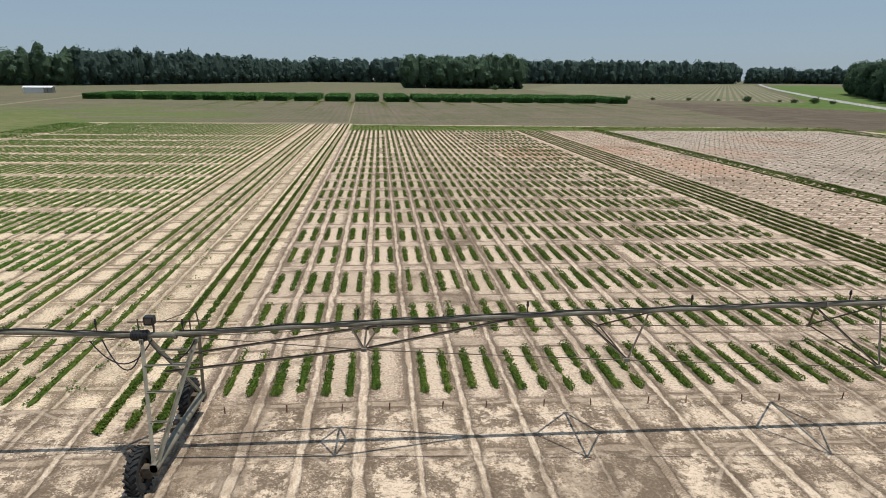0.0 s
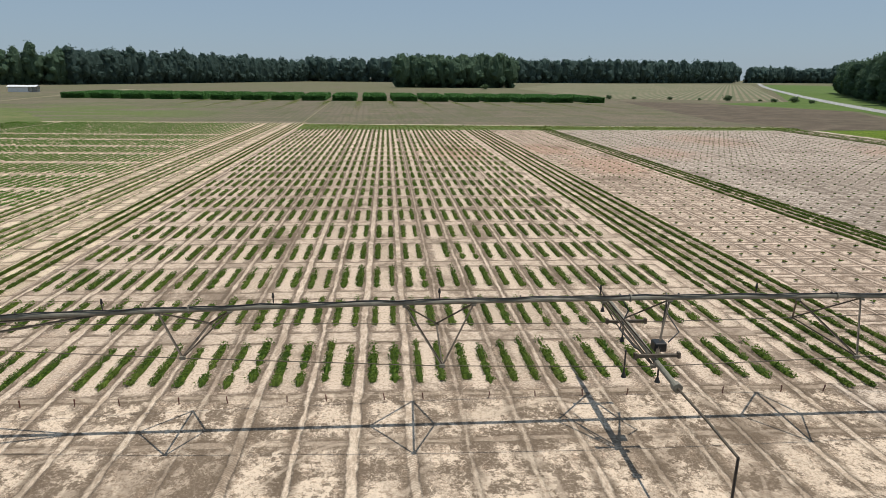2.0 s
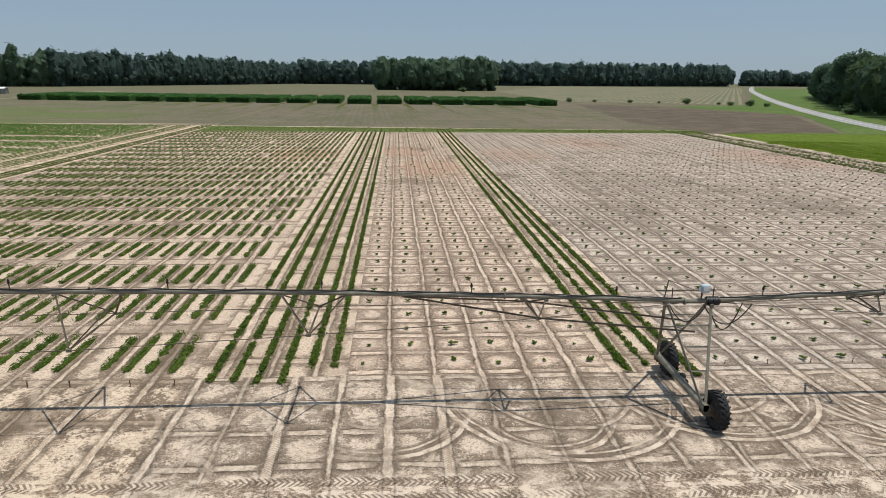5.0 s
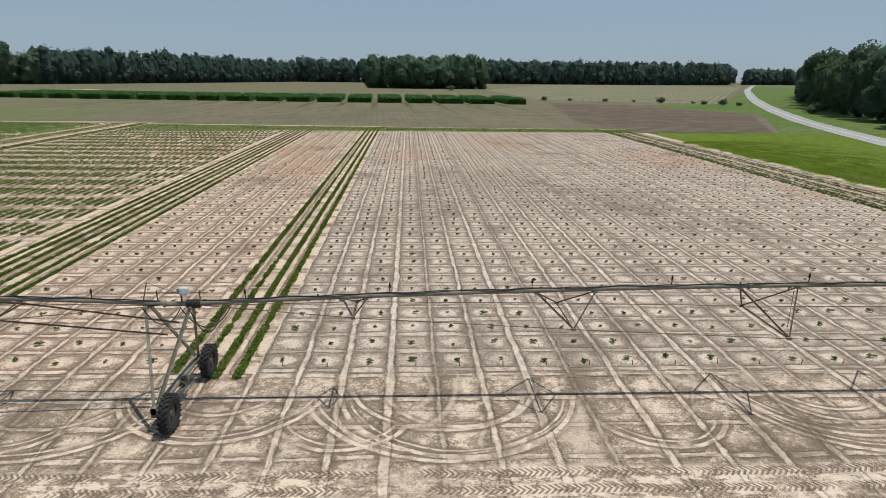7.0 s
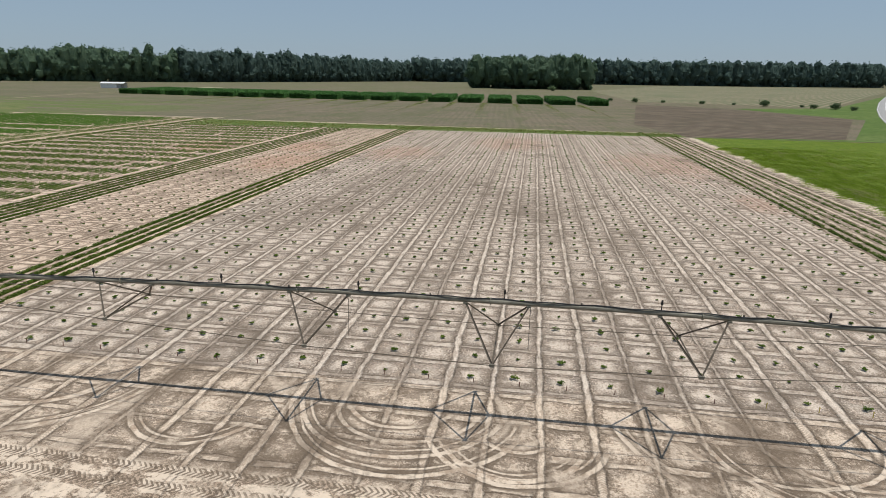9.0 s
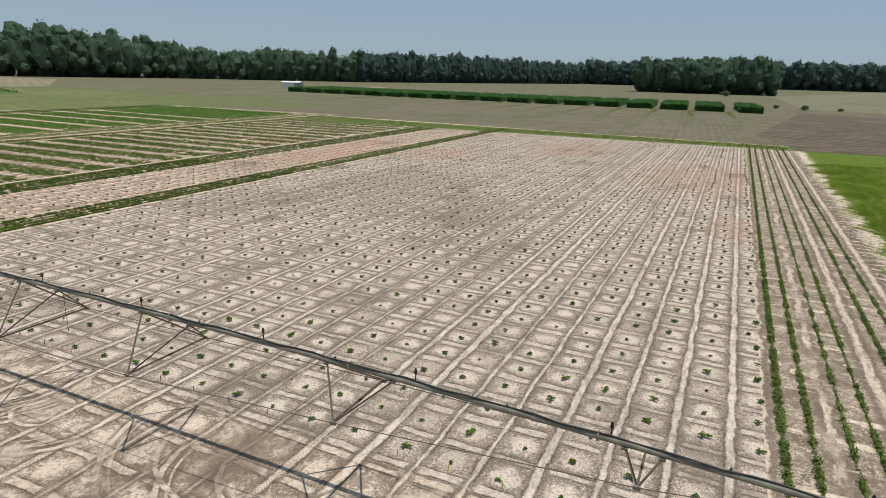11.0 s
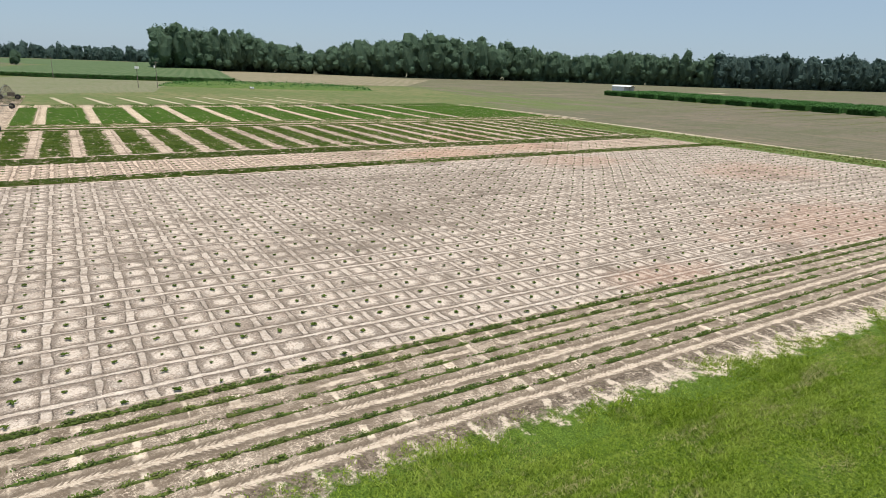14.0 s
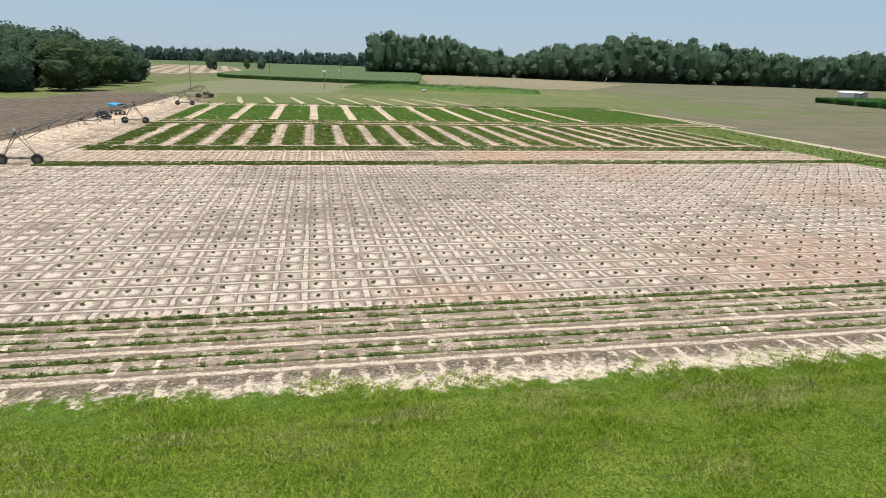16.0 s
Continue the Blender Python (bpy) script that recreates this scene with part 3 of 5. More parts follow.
base_ground()
VS = span(22.6, 145.0, 4)
grid_patch("field_headland", span(-23.2, 55.4, 6), span(8.5, 22.6, 2), M["head"], 0.03, "bare pale sand headland with curved tyre tracks")
grid_patch("field_headland_west", span(-170, -23.2, 6), span(8.5, 22.6, 2), M["head_west"], 0.03, "bare pale sand headland with straight wheel lanes")
grid_patch("field_plot_grid", span(-2.75, 47.75, 4), VS, M["grid"], 0.03, "sandy soil marked out in square planting cells")
grid_patch("field_strip", span(-17.3, -6.6, 4), VS, M["strip"], 0.03, "sandy soil strip marked out in planting cells")
grid_patch("field_row_strip", span(-6.6, -2.75, 4), VS, M["rowsoil"], 0.03, "sandy soil under four crop rows")
grid_patch("field_long_rows", span(-23.2, -17.3, 4), VS, M["rowsoil"], 0.03, "sandy soil under six long crop rows")
grid_patch("field_bed_plots", span(-59.6, -23.2, 4), VS, M["beds"], 0.03, "sandy bed soil with pale wheel lanes and alleys")
grid_patch("field_west", span(-128, -59.6, 5), span(22.6, 165.0, 4), M["westsoil"], 0.03, "sandy soil under the green trial block")


# field edge against the verge, blending into grass with patches
def edge_soil():
    n = Nodes("edge_sand", 0.95, 0.15)
    uv = n.uv()
    u, v, _ = n.xyz(uv)
    wob = n.math("MULTIPLY", n.math("SUBTRACT", n.noise(uv, 0.4, 5, 0.65), 0.5), 1.1)
    jag = n.math("MULTIPLY", n.math("SUBTRACT", n.noise(n.vec(u, n.math("MULTIPLY", v, 0.6), 7.0), 2.4, 6, 0.8), 0.5), 1.3)
    ul = n.math("ADD", u, wob)
    mid = n.noise(n.vec(u, n.math("MULTIPLY", v, 0.5), 1.0), 1.0, 5, 0.7)
    crust, rough_h = crumb(n, uv, n.mix(n.step(mid, 0.4, 0.55), BROWN, GREY))
    crust = n.mix(n.step(n.noise(uv, 0.8, 5, 0.7), 0.42, 0.56, 0.6, 0.0), crust, BROWN)
    sandcol = n.mix(n.step(n.noise(uv, 3.0, 6, 0.78), 0.48, 0.58, 0.0, 0.75), PALE, TAN)
    # pale cross washes, uneven from one to the next
    k = n.math("DIVIDE", n.math("ADD", v, n.math("MULTIPLY", wob, 1.3)), 1.83)
    r_bar = white(n, k, n.math("DIVIDE", n.math("MINIMUM", ul, 55.1), 1.1), 5.0)
    d = n.math("ADD", cell(n, n.math("ADD", v, n.math("MULTIPLY", wob, 0.6)), 1.83, 0.0), n.math("MULTIPLY", jag, 0.22))
    w = n.math("ADD", n.math("MULTIPLY_ADD", r_bar, 0.3, -0.08), n.step(u, 54.9, 55.2, 0.0, 0.1))
    bars = n.math("MULTIPLY", n.step(n.math("SUBTRACT", d, w), -0.04, 0.05, 1.0, 0.0), n.step(n.math("ADD", n.noise(uv, 0.45, 4), n.step(u, 54.9, 55.3, 0.0, 0.12)), 0.4, 0.56, 0.15, 0.95))
    wash = n.step(n.noise(n.vec(u, n.math("MULTIPLY", v, 0.45), 8.0), 0.9, 6, 0.8), 0.51, 0.56, 0.0, 0.85)
    wash = n.math("MULTIPLY", wash, n.step(u, 55.8, 57.2, 0.2, 0.85))
    r_mud = white(n, n.math("ADD", k, 0.5), n.math("DIVIDE", ul, 1.1), 9.0)
    crust = n.mix(n.math("MAXIMUM", n.step(r_mud, 0.3, 1.0, 0.0, 0.6), n.step(u, 54.9, 55.3, 0.0, 0.75)), crust, BROWN)
    crumbs = n.math("MULTIPLY", n.step(n.noise(n.vec(u, v, 5.0), 4.5, 6, 0.85), 0.52, 0.57, 0.0, 0.75), n.step(n.noise(uv, 0.8, 4), 0.38, 0.56, 0.2, 1.0))
    col = n.mix(n.math("MAXIMUM", n.math("MAXIMUM", bars, wash), crumbs), crust, sandcol)
    rimd = n.step(n.math("ABSOLUTE", n.math("SUBTRACT", n.math("SUBTRACT", d, w), 0.07)), 0.02, 0.06, 0.7, 0.0)
    col = n.mix(n.math("MULTIPLY", rimd, bars), col, DARK)
    h = n.math("MULTIPLY_ADD", bars, -0.3, rough_h)
    # rills and wheel tracks along the rows: (place, half width, share of the way, lug marks)
    for at, half, share, lugs in ((47.62, 0.24, 0.1, 0), (49.95, 0.16, 0.55, 0), (52.15, 0.2, 0.2, 1), (54.75, 0.2, 0.2, 1), (56.0, 0.2, 0.5, 1)):
        off = n.math("SUBTRACT", n.math("MULTIPLY_ADD", wob, 0.4 if lugs else 0.9, u), at)
        dd = n.math("ADD", n.math("ABSOLUTE", off), n.math("MULTIPLY", jag, 0.5))
        here = n.step(n.noise(n.vec(at, n.math("MULTIPLY", v, 0.5)), 0.4, 4), share * 0.8, share * 0.8 + 0.12, 0.1, 1.0)
        side = n.math("MULTIPLY", here, n.step(dd, half + 0.12, half + 0.4, 0.7, 0.0))
        col = n.mix(side, col, BROWN)
        m = n.math("MULTIPLY", here, n.step(dd, half - 0.05, half + 0.05, 1.0, 0.0))
        streak = n.step(n.noise(n.vec(n.math("MULTIPLY", u, 4.0), n.math("MULTIPLY", v, 0.5), at), 2.0, 5, 0.8), 0.5, 0.6, 1.0, 0.35)
        col = n.mix(n.math("MULTIPLY", n.math("MULTIPLY", m, streak), 0.9), col, n.mix(0.2, sandcol, TAN))
        if lugs:
            s = n.math("SINE", n.math("MULTIPLY", n.math("ADD", n.math("ADD", v, n.math("MULTIPLY", n.math("ABSOLUTE", off), -1.0)), n.math("MULTIPLY", wob, 0.4)), 27.0))
            ring = n.math("MULTIPLY", n.step(n.math("ABSOLUTE", off), half * 0.45, half * 0.6), n.step(n.math("ABSOLUTE", off), half + 0.12, half + 0.2, 1.0, 0.0))
            lug = n.math("MULTIPLY", n.math("MULTIPLY", n.step(s, 0.1, 0.5), ring), n.step(n.noise(uv, 0.55, 4), 0.43, 0.54))
            col = n.mix(n.math("MULTIPLY", lug, 0.8), col, BROWN)
            h = n.math("MULTIPLY_ADD", lug, -0.4, h)
        h = n.math("MULTIPLY_ADD", m, -0.3, h)
    # wet mud left between the last track and the verge, with cross washes, broken by crumbs of sand
    outer = n.step(n.math("MULTIPLY_ADD", jag, 0.25, u), 55.0, 55.2)
    blot = n.noise(n.vec(u, n.math("MULTIPLY", v, 0.6), 12.0), 0.75, 6, 0.78)
    mud = n.mix(n.step(n.noise(uv, 5.0, 4, 0.7), 0.42, 0.6), DARK, n.mix(0.4, BROWN, GREY))
    col = n.mix(n.math("MULTIPLY", outer, n.step(blot, 0.42, 0.5, 0.45, 0.95)), col, mud)
    rung = n.math("ADD", cell(n, n.math("MULTIPLY_ADD", wob, 1.4, v), 1.22, 0.0), n.math("MULTIPLY", jag, 0.45))
    rungs = n.math("MULTIPLY", n.step(rung, 0.13, 0.2, 1.0, 0.0), n.step(n.noise(n.vec(u, v, 21.0), 0.9, 5, 0.75), 0.45, 0.52))
    grit = n.step(n.math("ADD", n.noise(n.vec(u, n.math("MULTIPLY", v, 0.7), 15.0), 2.6, 7, 0.85), n.step(ul, 55.2, 57.0, -0.06, 0.075)), 0.5, 0.54)
    loose = n.math("MULTIPLY", outer, n.math("MAXIMUM", rungs, grit))
    col = n.mix(n.math("MULTIPLY", loose, 0.8), col, n.mix(n.step(n.noise(uv, 7.0, 5, 0.8), 0.5, 0.6, 0.0, 0.6), PALE, TAN))
    h = n.math("MULTIPLY_ADD", loose, 0.3, h)
    # litter of sand and first grass toward the verge
    ug = n.math("ADD", n.math("SUBTRACT", u, n.step(v, 34.0, 68.0, -0.7, 0.9)), n.math("MULTIPLY", n.math("SUBTRACT", n.noise(uv, 0.9, 6, 0.8), 0.5), 6.0))
    lit = n.math("MULTIPLY", n.step(u, 55.4, 56.4), n.step(n.noise(n.vec(u, n.math("MULTIPLY", v, 0.5)), 1.6, 6, 0.8), 0.46, 0.52))
    col = n.mix(n.math("MULTIPLY", lit, 0.35), col, PALE)
    g = n.step(ug, 56.1, 56.9)
    fine = n.noise(uv, 12.0, 4, 0.75)
    col = n.mix(g, col, n.mix(n.step(fine, 0.42, 0.6), (0.05, 0.09, 0.01), (0.13, 0.20, 0.026)))
    n.colour(col)
    return n.bump(h, 0.1, 0.8).mat


grid_patch("field_edge", span(47.75, 58.2, 3), VS, edge_soil(), 0.03, "sandy field edge with tyre tracks fading into grass")
grid_patch("field_edge_south", [55.4, 58.2], span(8.5, 22.6, 4), M["grass"], 0.03, "grass corner at the field edge")
grid_patch("verge", span(58.2, 190, 12), span(-60, 145, 12), M["grass"], 0.03, "mown green grass verge beside the field")
grid_patch("verge_near_south", span(-170, 58.2, 20), span(-60, 8.5, 12), M["darkfield"], 0.025, "dark fallow earth beside the headland")


def flat_poly(name, pts, material, dz, label, category="ground"):
    """A ground sheet with a given outline, draped on the terrain."""
    bm = bmesh.new()
    bm.faces.new([bm.verts.new((x, y, 0)) for x, y in pts])
    for _ in range(3):
        bmesh.ops.subdivide_edges(bm, edges=[e for e in bm.edges if e.calc_length() > 40], cuts=1, use_grid_fill=True)
    bmesh.ops.triangulate(bm, faces=bm.faces[:])
    for v in bm.verts:
        v.co.z = terrain(v.co.x, v.co.y) + dz
    ob = part(name, bm, material)
    return tagged(ob, label, category, kind="structure")


flat_poly("end_strip", [fan(-59.6, 145.0), fan(56, 145.0), fan(56, 153.2), fan(10, 155.5), fan(-22, 158), fan(-59.6, 161.5)], M["endgrass"], 0.02, "green weedy strip across the field end")
flat_poly("sand_track", [fan(-130, 162.0), fan(-112, 163.5), fan(-72, 167.0), fan(-59.6, 167.0), fan(-59.6, 168.4), fan(-72, 168.6), fan(-112, 165.2), fan(-130, 163.2)], M["sand"], 0.035, "pale sandy track beside the green block")
flat_poly("sand_track_north", [fan(-59.6, 162.0), fan(-22, 158.4), fan(10, 155.9), fan(56, 153.6), fan(56, 155.0), fan(10, 157.6), fan(-24, 161.4), fan(-40, 162.2), fan(-59.6, 163.2)], M["sand"], 0.035, "pale sandy track along the weedy field end")
flat_poly("field_path", [(-66.9, 164), (-66.5, 164), (-75.5, 296), (-76.0, 296)], M["tanfield"], 0.04, "thin pale path through the stubble")
flat_poly("shed_track", [(-206, 244), (-203.5, 244), (-219, 307), (-227, 348), (-264, 470), (-267, 470), (-230, 348), (-222, 307)], M["tanfield"], 0.035, "faint pale track in the stubble")
flat_poly("shed_sand", [(-262, 480), (-246, 478), (-238, 492), (-256, 500)], M["sand"], 0.04, "bare sand spot near the shed")
flat_poly("sand_patch", [(-182, 151.5), (-160, 157.5), (-139, 162), (-140, 163.6), (-162, 159.6), (-182, 155.2)], M["sand"], 0.045, "pale strip of bare sand in the grass")
flat_poly("west_drilled_field", [(-165, 2), (-180, 24), (-200, 64), (-243, 72), (-290, 86), (-312, 90), (-326, 66), (-339, 35), (-350, 12), (-262, -10), (-210, -12)], M["westrows"], 0.055, "pale drilled field with thin green rows")
for k in range(9):
    flat_poly("sand_alley_%d" % (k + 1), [(-127.5, 33 + 9.9 * k), (-160 - 1.2 * k, 29 + 9.3 * k), (-160 - 1.2 * k, 30.3 + 9.3 * k), (-127.5, 34.8 + 9.9 * k)], M["sand"], 0.045, "pale sandy alley between thin plots")
flat_poly("tilled_field", [(50, 182), (57, 147), (91, 150), (128, 230), (104, 298), (70, 322)], M["tilled"], 0.03, "reddish brown tilled earth")
flat_poly("far_field", [(74, 362), (122, 347), (160, 326), (620, 1190), (240, 1190), (70, 640)], M["striped"], 0.03, "far drilled field with pale stripes")
flat_poly("verge_north", [(57, 146), (190, 146), (420, 480), (700, 1100), (640, 1180), (163, 326), (108, 298), (132, 230), (93, 150)], M["roadgrass"], 0.04, "grass verge along the road")
flat_poly("west_grass", [(-126, 22), (-126, 158), (-160, 205), (-300, 232), (-316, 193), (-342, 134), (-315, 122), (-335, 44), (-372, -10), (-330, -30), (-230, -24), (-150, 10)], M["wildgrass"], 0.03, "rough green grass west of the field")
flat_poly("shade_grass", [(-128, -26), (-180, -22), (-250, -18), (-330, -30), (-330, -125), (-128, -125)], M["wildgrass"], 0.045, "green grass under the shade trees")
flat_poly("tan_field", [(-341, 134), (-315, 193), (-312, 236), (-470, 345), (-660, 320), (-680, 190), (-543, 162)], M["tanfield"], 0.04, "dry tan field before the woods")
flat_poly("far_striped_field", [(-438, -75), (-419, -47), (-544, -3), (-860, -60), (-860, -140), (-665, -121)], M["stripes"], 0.05, "far pale striped field")
flat_poly("far_green_field", [(-860, -60), (-720, 60), (-713, 183), (-900, 260), (-1400, 200), (-1400, -300), (-860, -140)], M["cropfield"], 0.05, "far green field to the horizon")


def west_crop():
    """Tall crop field with a dark front edge, far to the west."""
    out = [(-315, 122), (-327, 73), (-341, 37), (-366, -1), (-385, -9), (-440, -12), (-560, 10), (-700, 60), (-713, 183), (-568, 166)]
    bm = bmesh.new()
    top = [bm.verts.new((x, y, terrain(x, y) + 2.3)) for x, y in out]
    low = [bm.verts.new((x, y, terrain(x, y))) for x, y in out]
    bm.faces.new(top)
    for i in range(len(out)):
        j = (i + 1) % len(out)
        bm.faces.new((top[i], low[i], low[j], top[j]))
    bmesh.ops.recalc_face_normals(bm, faces=bm.faces[:])
    f = thing("crop_field", (0, 0, 0), "tall dense green crop field with a dark front edge", "crop field")
    part("canopy", bm, M["cropfield"], f)
    rng = np.random.default_rng(5)
    pts = []
    for (x0, y0), (x1, y1) in zip(out[:4], out[1:5]):
        k = rng.uniform(0, 1, 700)
        pts.append(np.stack([x0 + (x1 - x0) * k + 0.3, y0 + (y1 - y0) * k, 1.5 + rng.uniform(0, 2.6, 700)], 1))
    lv = new("edge_leaves", poly_mesh("edge_leaves", leaves(rng, np.concatenate(pts), 1.0, 0.2, 0.5), 4, M["corn"]))
    lv.parent = f


west_crop()


def bank():
    """A low grassy bank."""
    bm = bmesh.new()
    n = 18
    g = [[bm.verts.new((0, 0, 0)) for _ in range(n)] for _ in range(n)]
    for i in range(n):
        for j in range(n):
            a, b = -1 + 2 * i / (n - 1), -1 + 2 * j / (n - 1)
            x, y = -262 + 22 * a + 14 * b, 128 + 52 * b - 6 * a
            h = max(0.0, 1 - a * a) ** 0.7 * max(0.0, 1 - b ** 4) * (2.1 + 0.5 * math.sin(9 * b) * math.cos(5 * a))
            g[i][j].co = (x, y, terrain(x, y) - 0.05 + h)
    for i in range(n - 1):
        for j in range(n - 1):
            bm.faces.new((g[i][j], g[i + 1][j], g[i + 1][j + 1], g[i][j + 1]))
    tagged(part("bank", bm, M["roadgrass"]), "low grassy green bank", "ground", kind="structure")
    rng = np.random.default_rng(31)
    a, b = rng.uniform(-0.9, 0.9, 2200), rng.uniform(-0.97, 0.97, 2200)
    x, y = -262 + 22 * a + 14 * b, 128 + 52 * b - 6 * a
    h = np.maximum(0, 1 - a * a) ** 0.7 * np.maximum(0, 1 - b ** 4) * (2.1 + 0.5 * np.sin(9 * b) * np.cos(5 * a))
    z = 0.006 * np.hypot(np.maximum(y - 150, 0), np.maximum(-x - 75, 0)) + h + rng.gamma(1.5, 0.22, 2200)
    tagged(new("bank_weeds", poly_mesh("bank_weeds", leaves(rng, np.stack([x, y, z], 1), 0.9, 0.3, 0.5), 4, M["corn"])), "tall dark green weeds on a low bank", "weeds", kind="stuff")


bank()


def road():
    pts = [(95, 20), (91, 60), (92, 92), (97, 114), (106, 140), (116, 168), (126, 195), (152, 255), (182, 320), (236, 431), (334, 623), (418, 785), (600, 1120), (800, 1480)]
    bm, bl = bmesh.new(), bmesh.new()
    rows = []
    for i in range(len(pts)):
        a, b = Vector(pts[max(i - 1, 0)]), Vector(pts[min(i + 1, len(pts) - 1)])
        d = (b - a).normalized()
        nx, ny = d.y, -d.x
        x, y = pts[i]
        rows.append(((x, y), (nx, ny)))
    for (p, q), (p2, q2) in zip(rows, rows[1:]):
        def at(pp, qq, s, z):
            x, y = pp[0] + qq[0] * s, pp[1] + qq[1] * s
            return (x, y, terrain(x, y) + z)
        bm.faces.new([bm.verts.new(c) for c in (at(p, q, -3.6, 0.08), at(p, q, 3.4, 0.08), at(p2, q2, 3.4, 0.08), at(p2, q2, -3.6, 0.08))])
        for s in (-3.2, -0.12, 0.12, 3.2):
            bl.faces.new([bl.verts.new(c) for c in (at(p, q, s - 0.06, 0.09), at(p, q, s + 0.06, 0.09), at(p2, q2, s + 0.06, 0.09), at(p2, q2, s - 0.06, 0.09))])
    bmesh.ops.remove_doubles(bm, verts=bm.verts, dist=0.01)
    r = tagged(part("road", bm, M["asphalt"]), "pale grey worn asphalt road with painted lines", "road", kind="structure")
    part("road_marking", bl, M["white"], r, "faded white painted lines")


road()


# ---- crops ----
RNG = np.random.default_rng(7)


def row_points(rng, length, per_m, width, height, gap=0.12):
    """Leaf centres of a crop row of that length along y from 0: a lumpy, half-round hedge of plants with some gaps."""
    n = int(length * per_m)
    y = rng.uniform(0, length, n)
    k = np.floor(y / 0.32).astype(int)
    plant = rng.uniform(0, 1, k.max() + 2)
    vig = np.where(plant < gap, 0.25, 0.75 + 0.45 * plant)
    y = (k + 0.5 + rng.normal(0, 0.33, n)) * 0.32
    s = vig[k]
    a = rng.uniform(0, math.pi, n)
    r = np.sqrt(rng.uniform(0.25, 1, n))
    x = np.cos(a) * r * width / 2 * s + rng.normal(0, 0.03, n)
    z = np.sin(a) * r * height * s + 0.03
    keep = rng.uniform(0, 1, n) < np.clip(s, 0.2, 1)
    return np.stack([x, y, z], 1)[keep]


def place_rows(pts, u, v0):
    """Row points (x across, y along, z) set at field position u, v0 along the leaning row."""
    lean = -0.021 + 0.0004 * u
    out = pts.copy()
    v = v0 + pts[:, 1]
    out[:, 0] = u + lean * (v - 24.0) + pts[:, 0]
    out[:, 1] = v
    d = np.hypot(np.maximum(out[:, 1] - 150, 0), np.maximum(-out[:, 0] - 75, 0))
    out[:, 2] = pts[:, 2] + 0.03 + 0.006 * d
    return out


BED0, BED = -25.6, -1.808
PLOT_V = [23.15 + 5.56 * i for i in range(22)]


def ridge(pts, width, height):
    """A closed low core along the row, under the leaves: quads round a half circle, as wide as the plants there."""
    y0, y1 = pts[:, 1].min() + 0.1, pts[:, 1].max() - 0.1
    ys = np.linspace(y0, y1, max(3, int((y1 - y0) / 0.32)))
    sec = []
    for y in ys:
        near = pts[np.abs(pts[:, 1] - y) < 0.22]
        k = min(1.0, len(near) / (len(pts) / (y1 - y0) * 0.44)) if len(near) else 0.0
        k = max(0.0, k - 0.25) / 0.75
        w, h = width * 0.40 * k, height * 0.66 * k - 0.05 * (k < 0.2)
        sec.append([(w * math.cos(a), y, h * math.sin(a) - 0.01) for a in np.linspace(0, math.pi, 6)])
    sec = np.array(sec)
    return np.stack([sec[:-1, :-1], sec[1:, :-1], sec[1:, 1:], sec[:-1, 1:]], 2).reshape(-1, 4, 3)


def crop_row_faces(rng, length, per_m, width, height, gap, size):
    pts = row_points(rng, length, per_m, width, height, gap)
    return np.concatenate([ridge(pts, width, height), leaves(rng, pts, size, 0.5)])


def set_row(faces, u, v0):
    return place_rows(faces.reshape(-1, 3), u, v0).reshape(-1, 4, 3)


row_meshes = [poly_mesh("crop_row", crop_row_faces(RNG, 3.75, 165, 0.38, 0.18, 0.14, 0.088), 4, M["peanut"]) for _ in range(7)]


def plot_rows():
    far = []
    first = None
    for i, v0 in enumerate(PLOT_V):
        for j in range(-1, 19):
            for s in (-1, 1):
                if j == -1 and s == 1:
                    continue
                u = BED0 + BED * j + s * 0.43
                dv = RNG.normal(0, 0.12)
                if RNG.uniform() < 0.012:
                    continue
                if i < 5:
                    ob = new("crop_row", row_meshes[int(RNG.integers(7))])
                    x, y = fan(u, v0 + dv)
                    ob.matrix_basis = Matrix.Translation((x, y, 0.03)) @ Matrix.Rotation(math.atan(0.021 - 0.0004 * u), 4, "Z") @ Matrix.Diagonal((RNG.uniform(0.75, 1.15), RNG.uniform(0.9, 1.04), RNG.uniform(0.75, 1.15), 1))
                    tagged(ob, "short green leafy crop row on pale sandy soil", "crop row", "short crop rows in the trial plots")
                else:
                    per = 75 if v0 < 80 else 38
                    far.append(set_row(crop_row_faces(RNG, 3.75, per, 0.44 * RNG.uniform(0.75, 1.1), 0.17, 0.12, 0.11 if v0 < 80 else 0.14), u, v0 + dv))
    tagged(new("plot_crop", poly_mesh("plot_crop", np.concatenate(far), 4, M["peanut"])), "short green crop rows in the farther trial plots", "crop", kind="stuff")


plot_rows()


def long_row(u, v0, v1, gap=0.1, width=0.5, height=0.38, density=1.0, label="long dark green leafy crop row on sandy soil", group="long crop rows", mat="peanut"):
    segs, v = [], v0
    while v < v1:
        L = min(12.0, v1 - v)
        per, size = ((230, 0.105) if v < 60 else (100, 0.12) if v < 100 else (60, 0.15))
        segs.append(set_row(crop_row_faces(RNG, L, per * density, width, height, gap, size), u, v))
        v += L
    ob = new("crop_row", poly_mesh("crop_row", np.concatenate(segs), 4, M[mat]))
    return tagged(ob, label, "crop row", group)


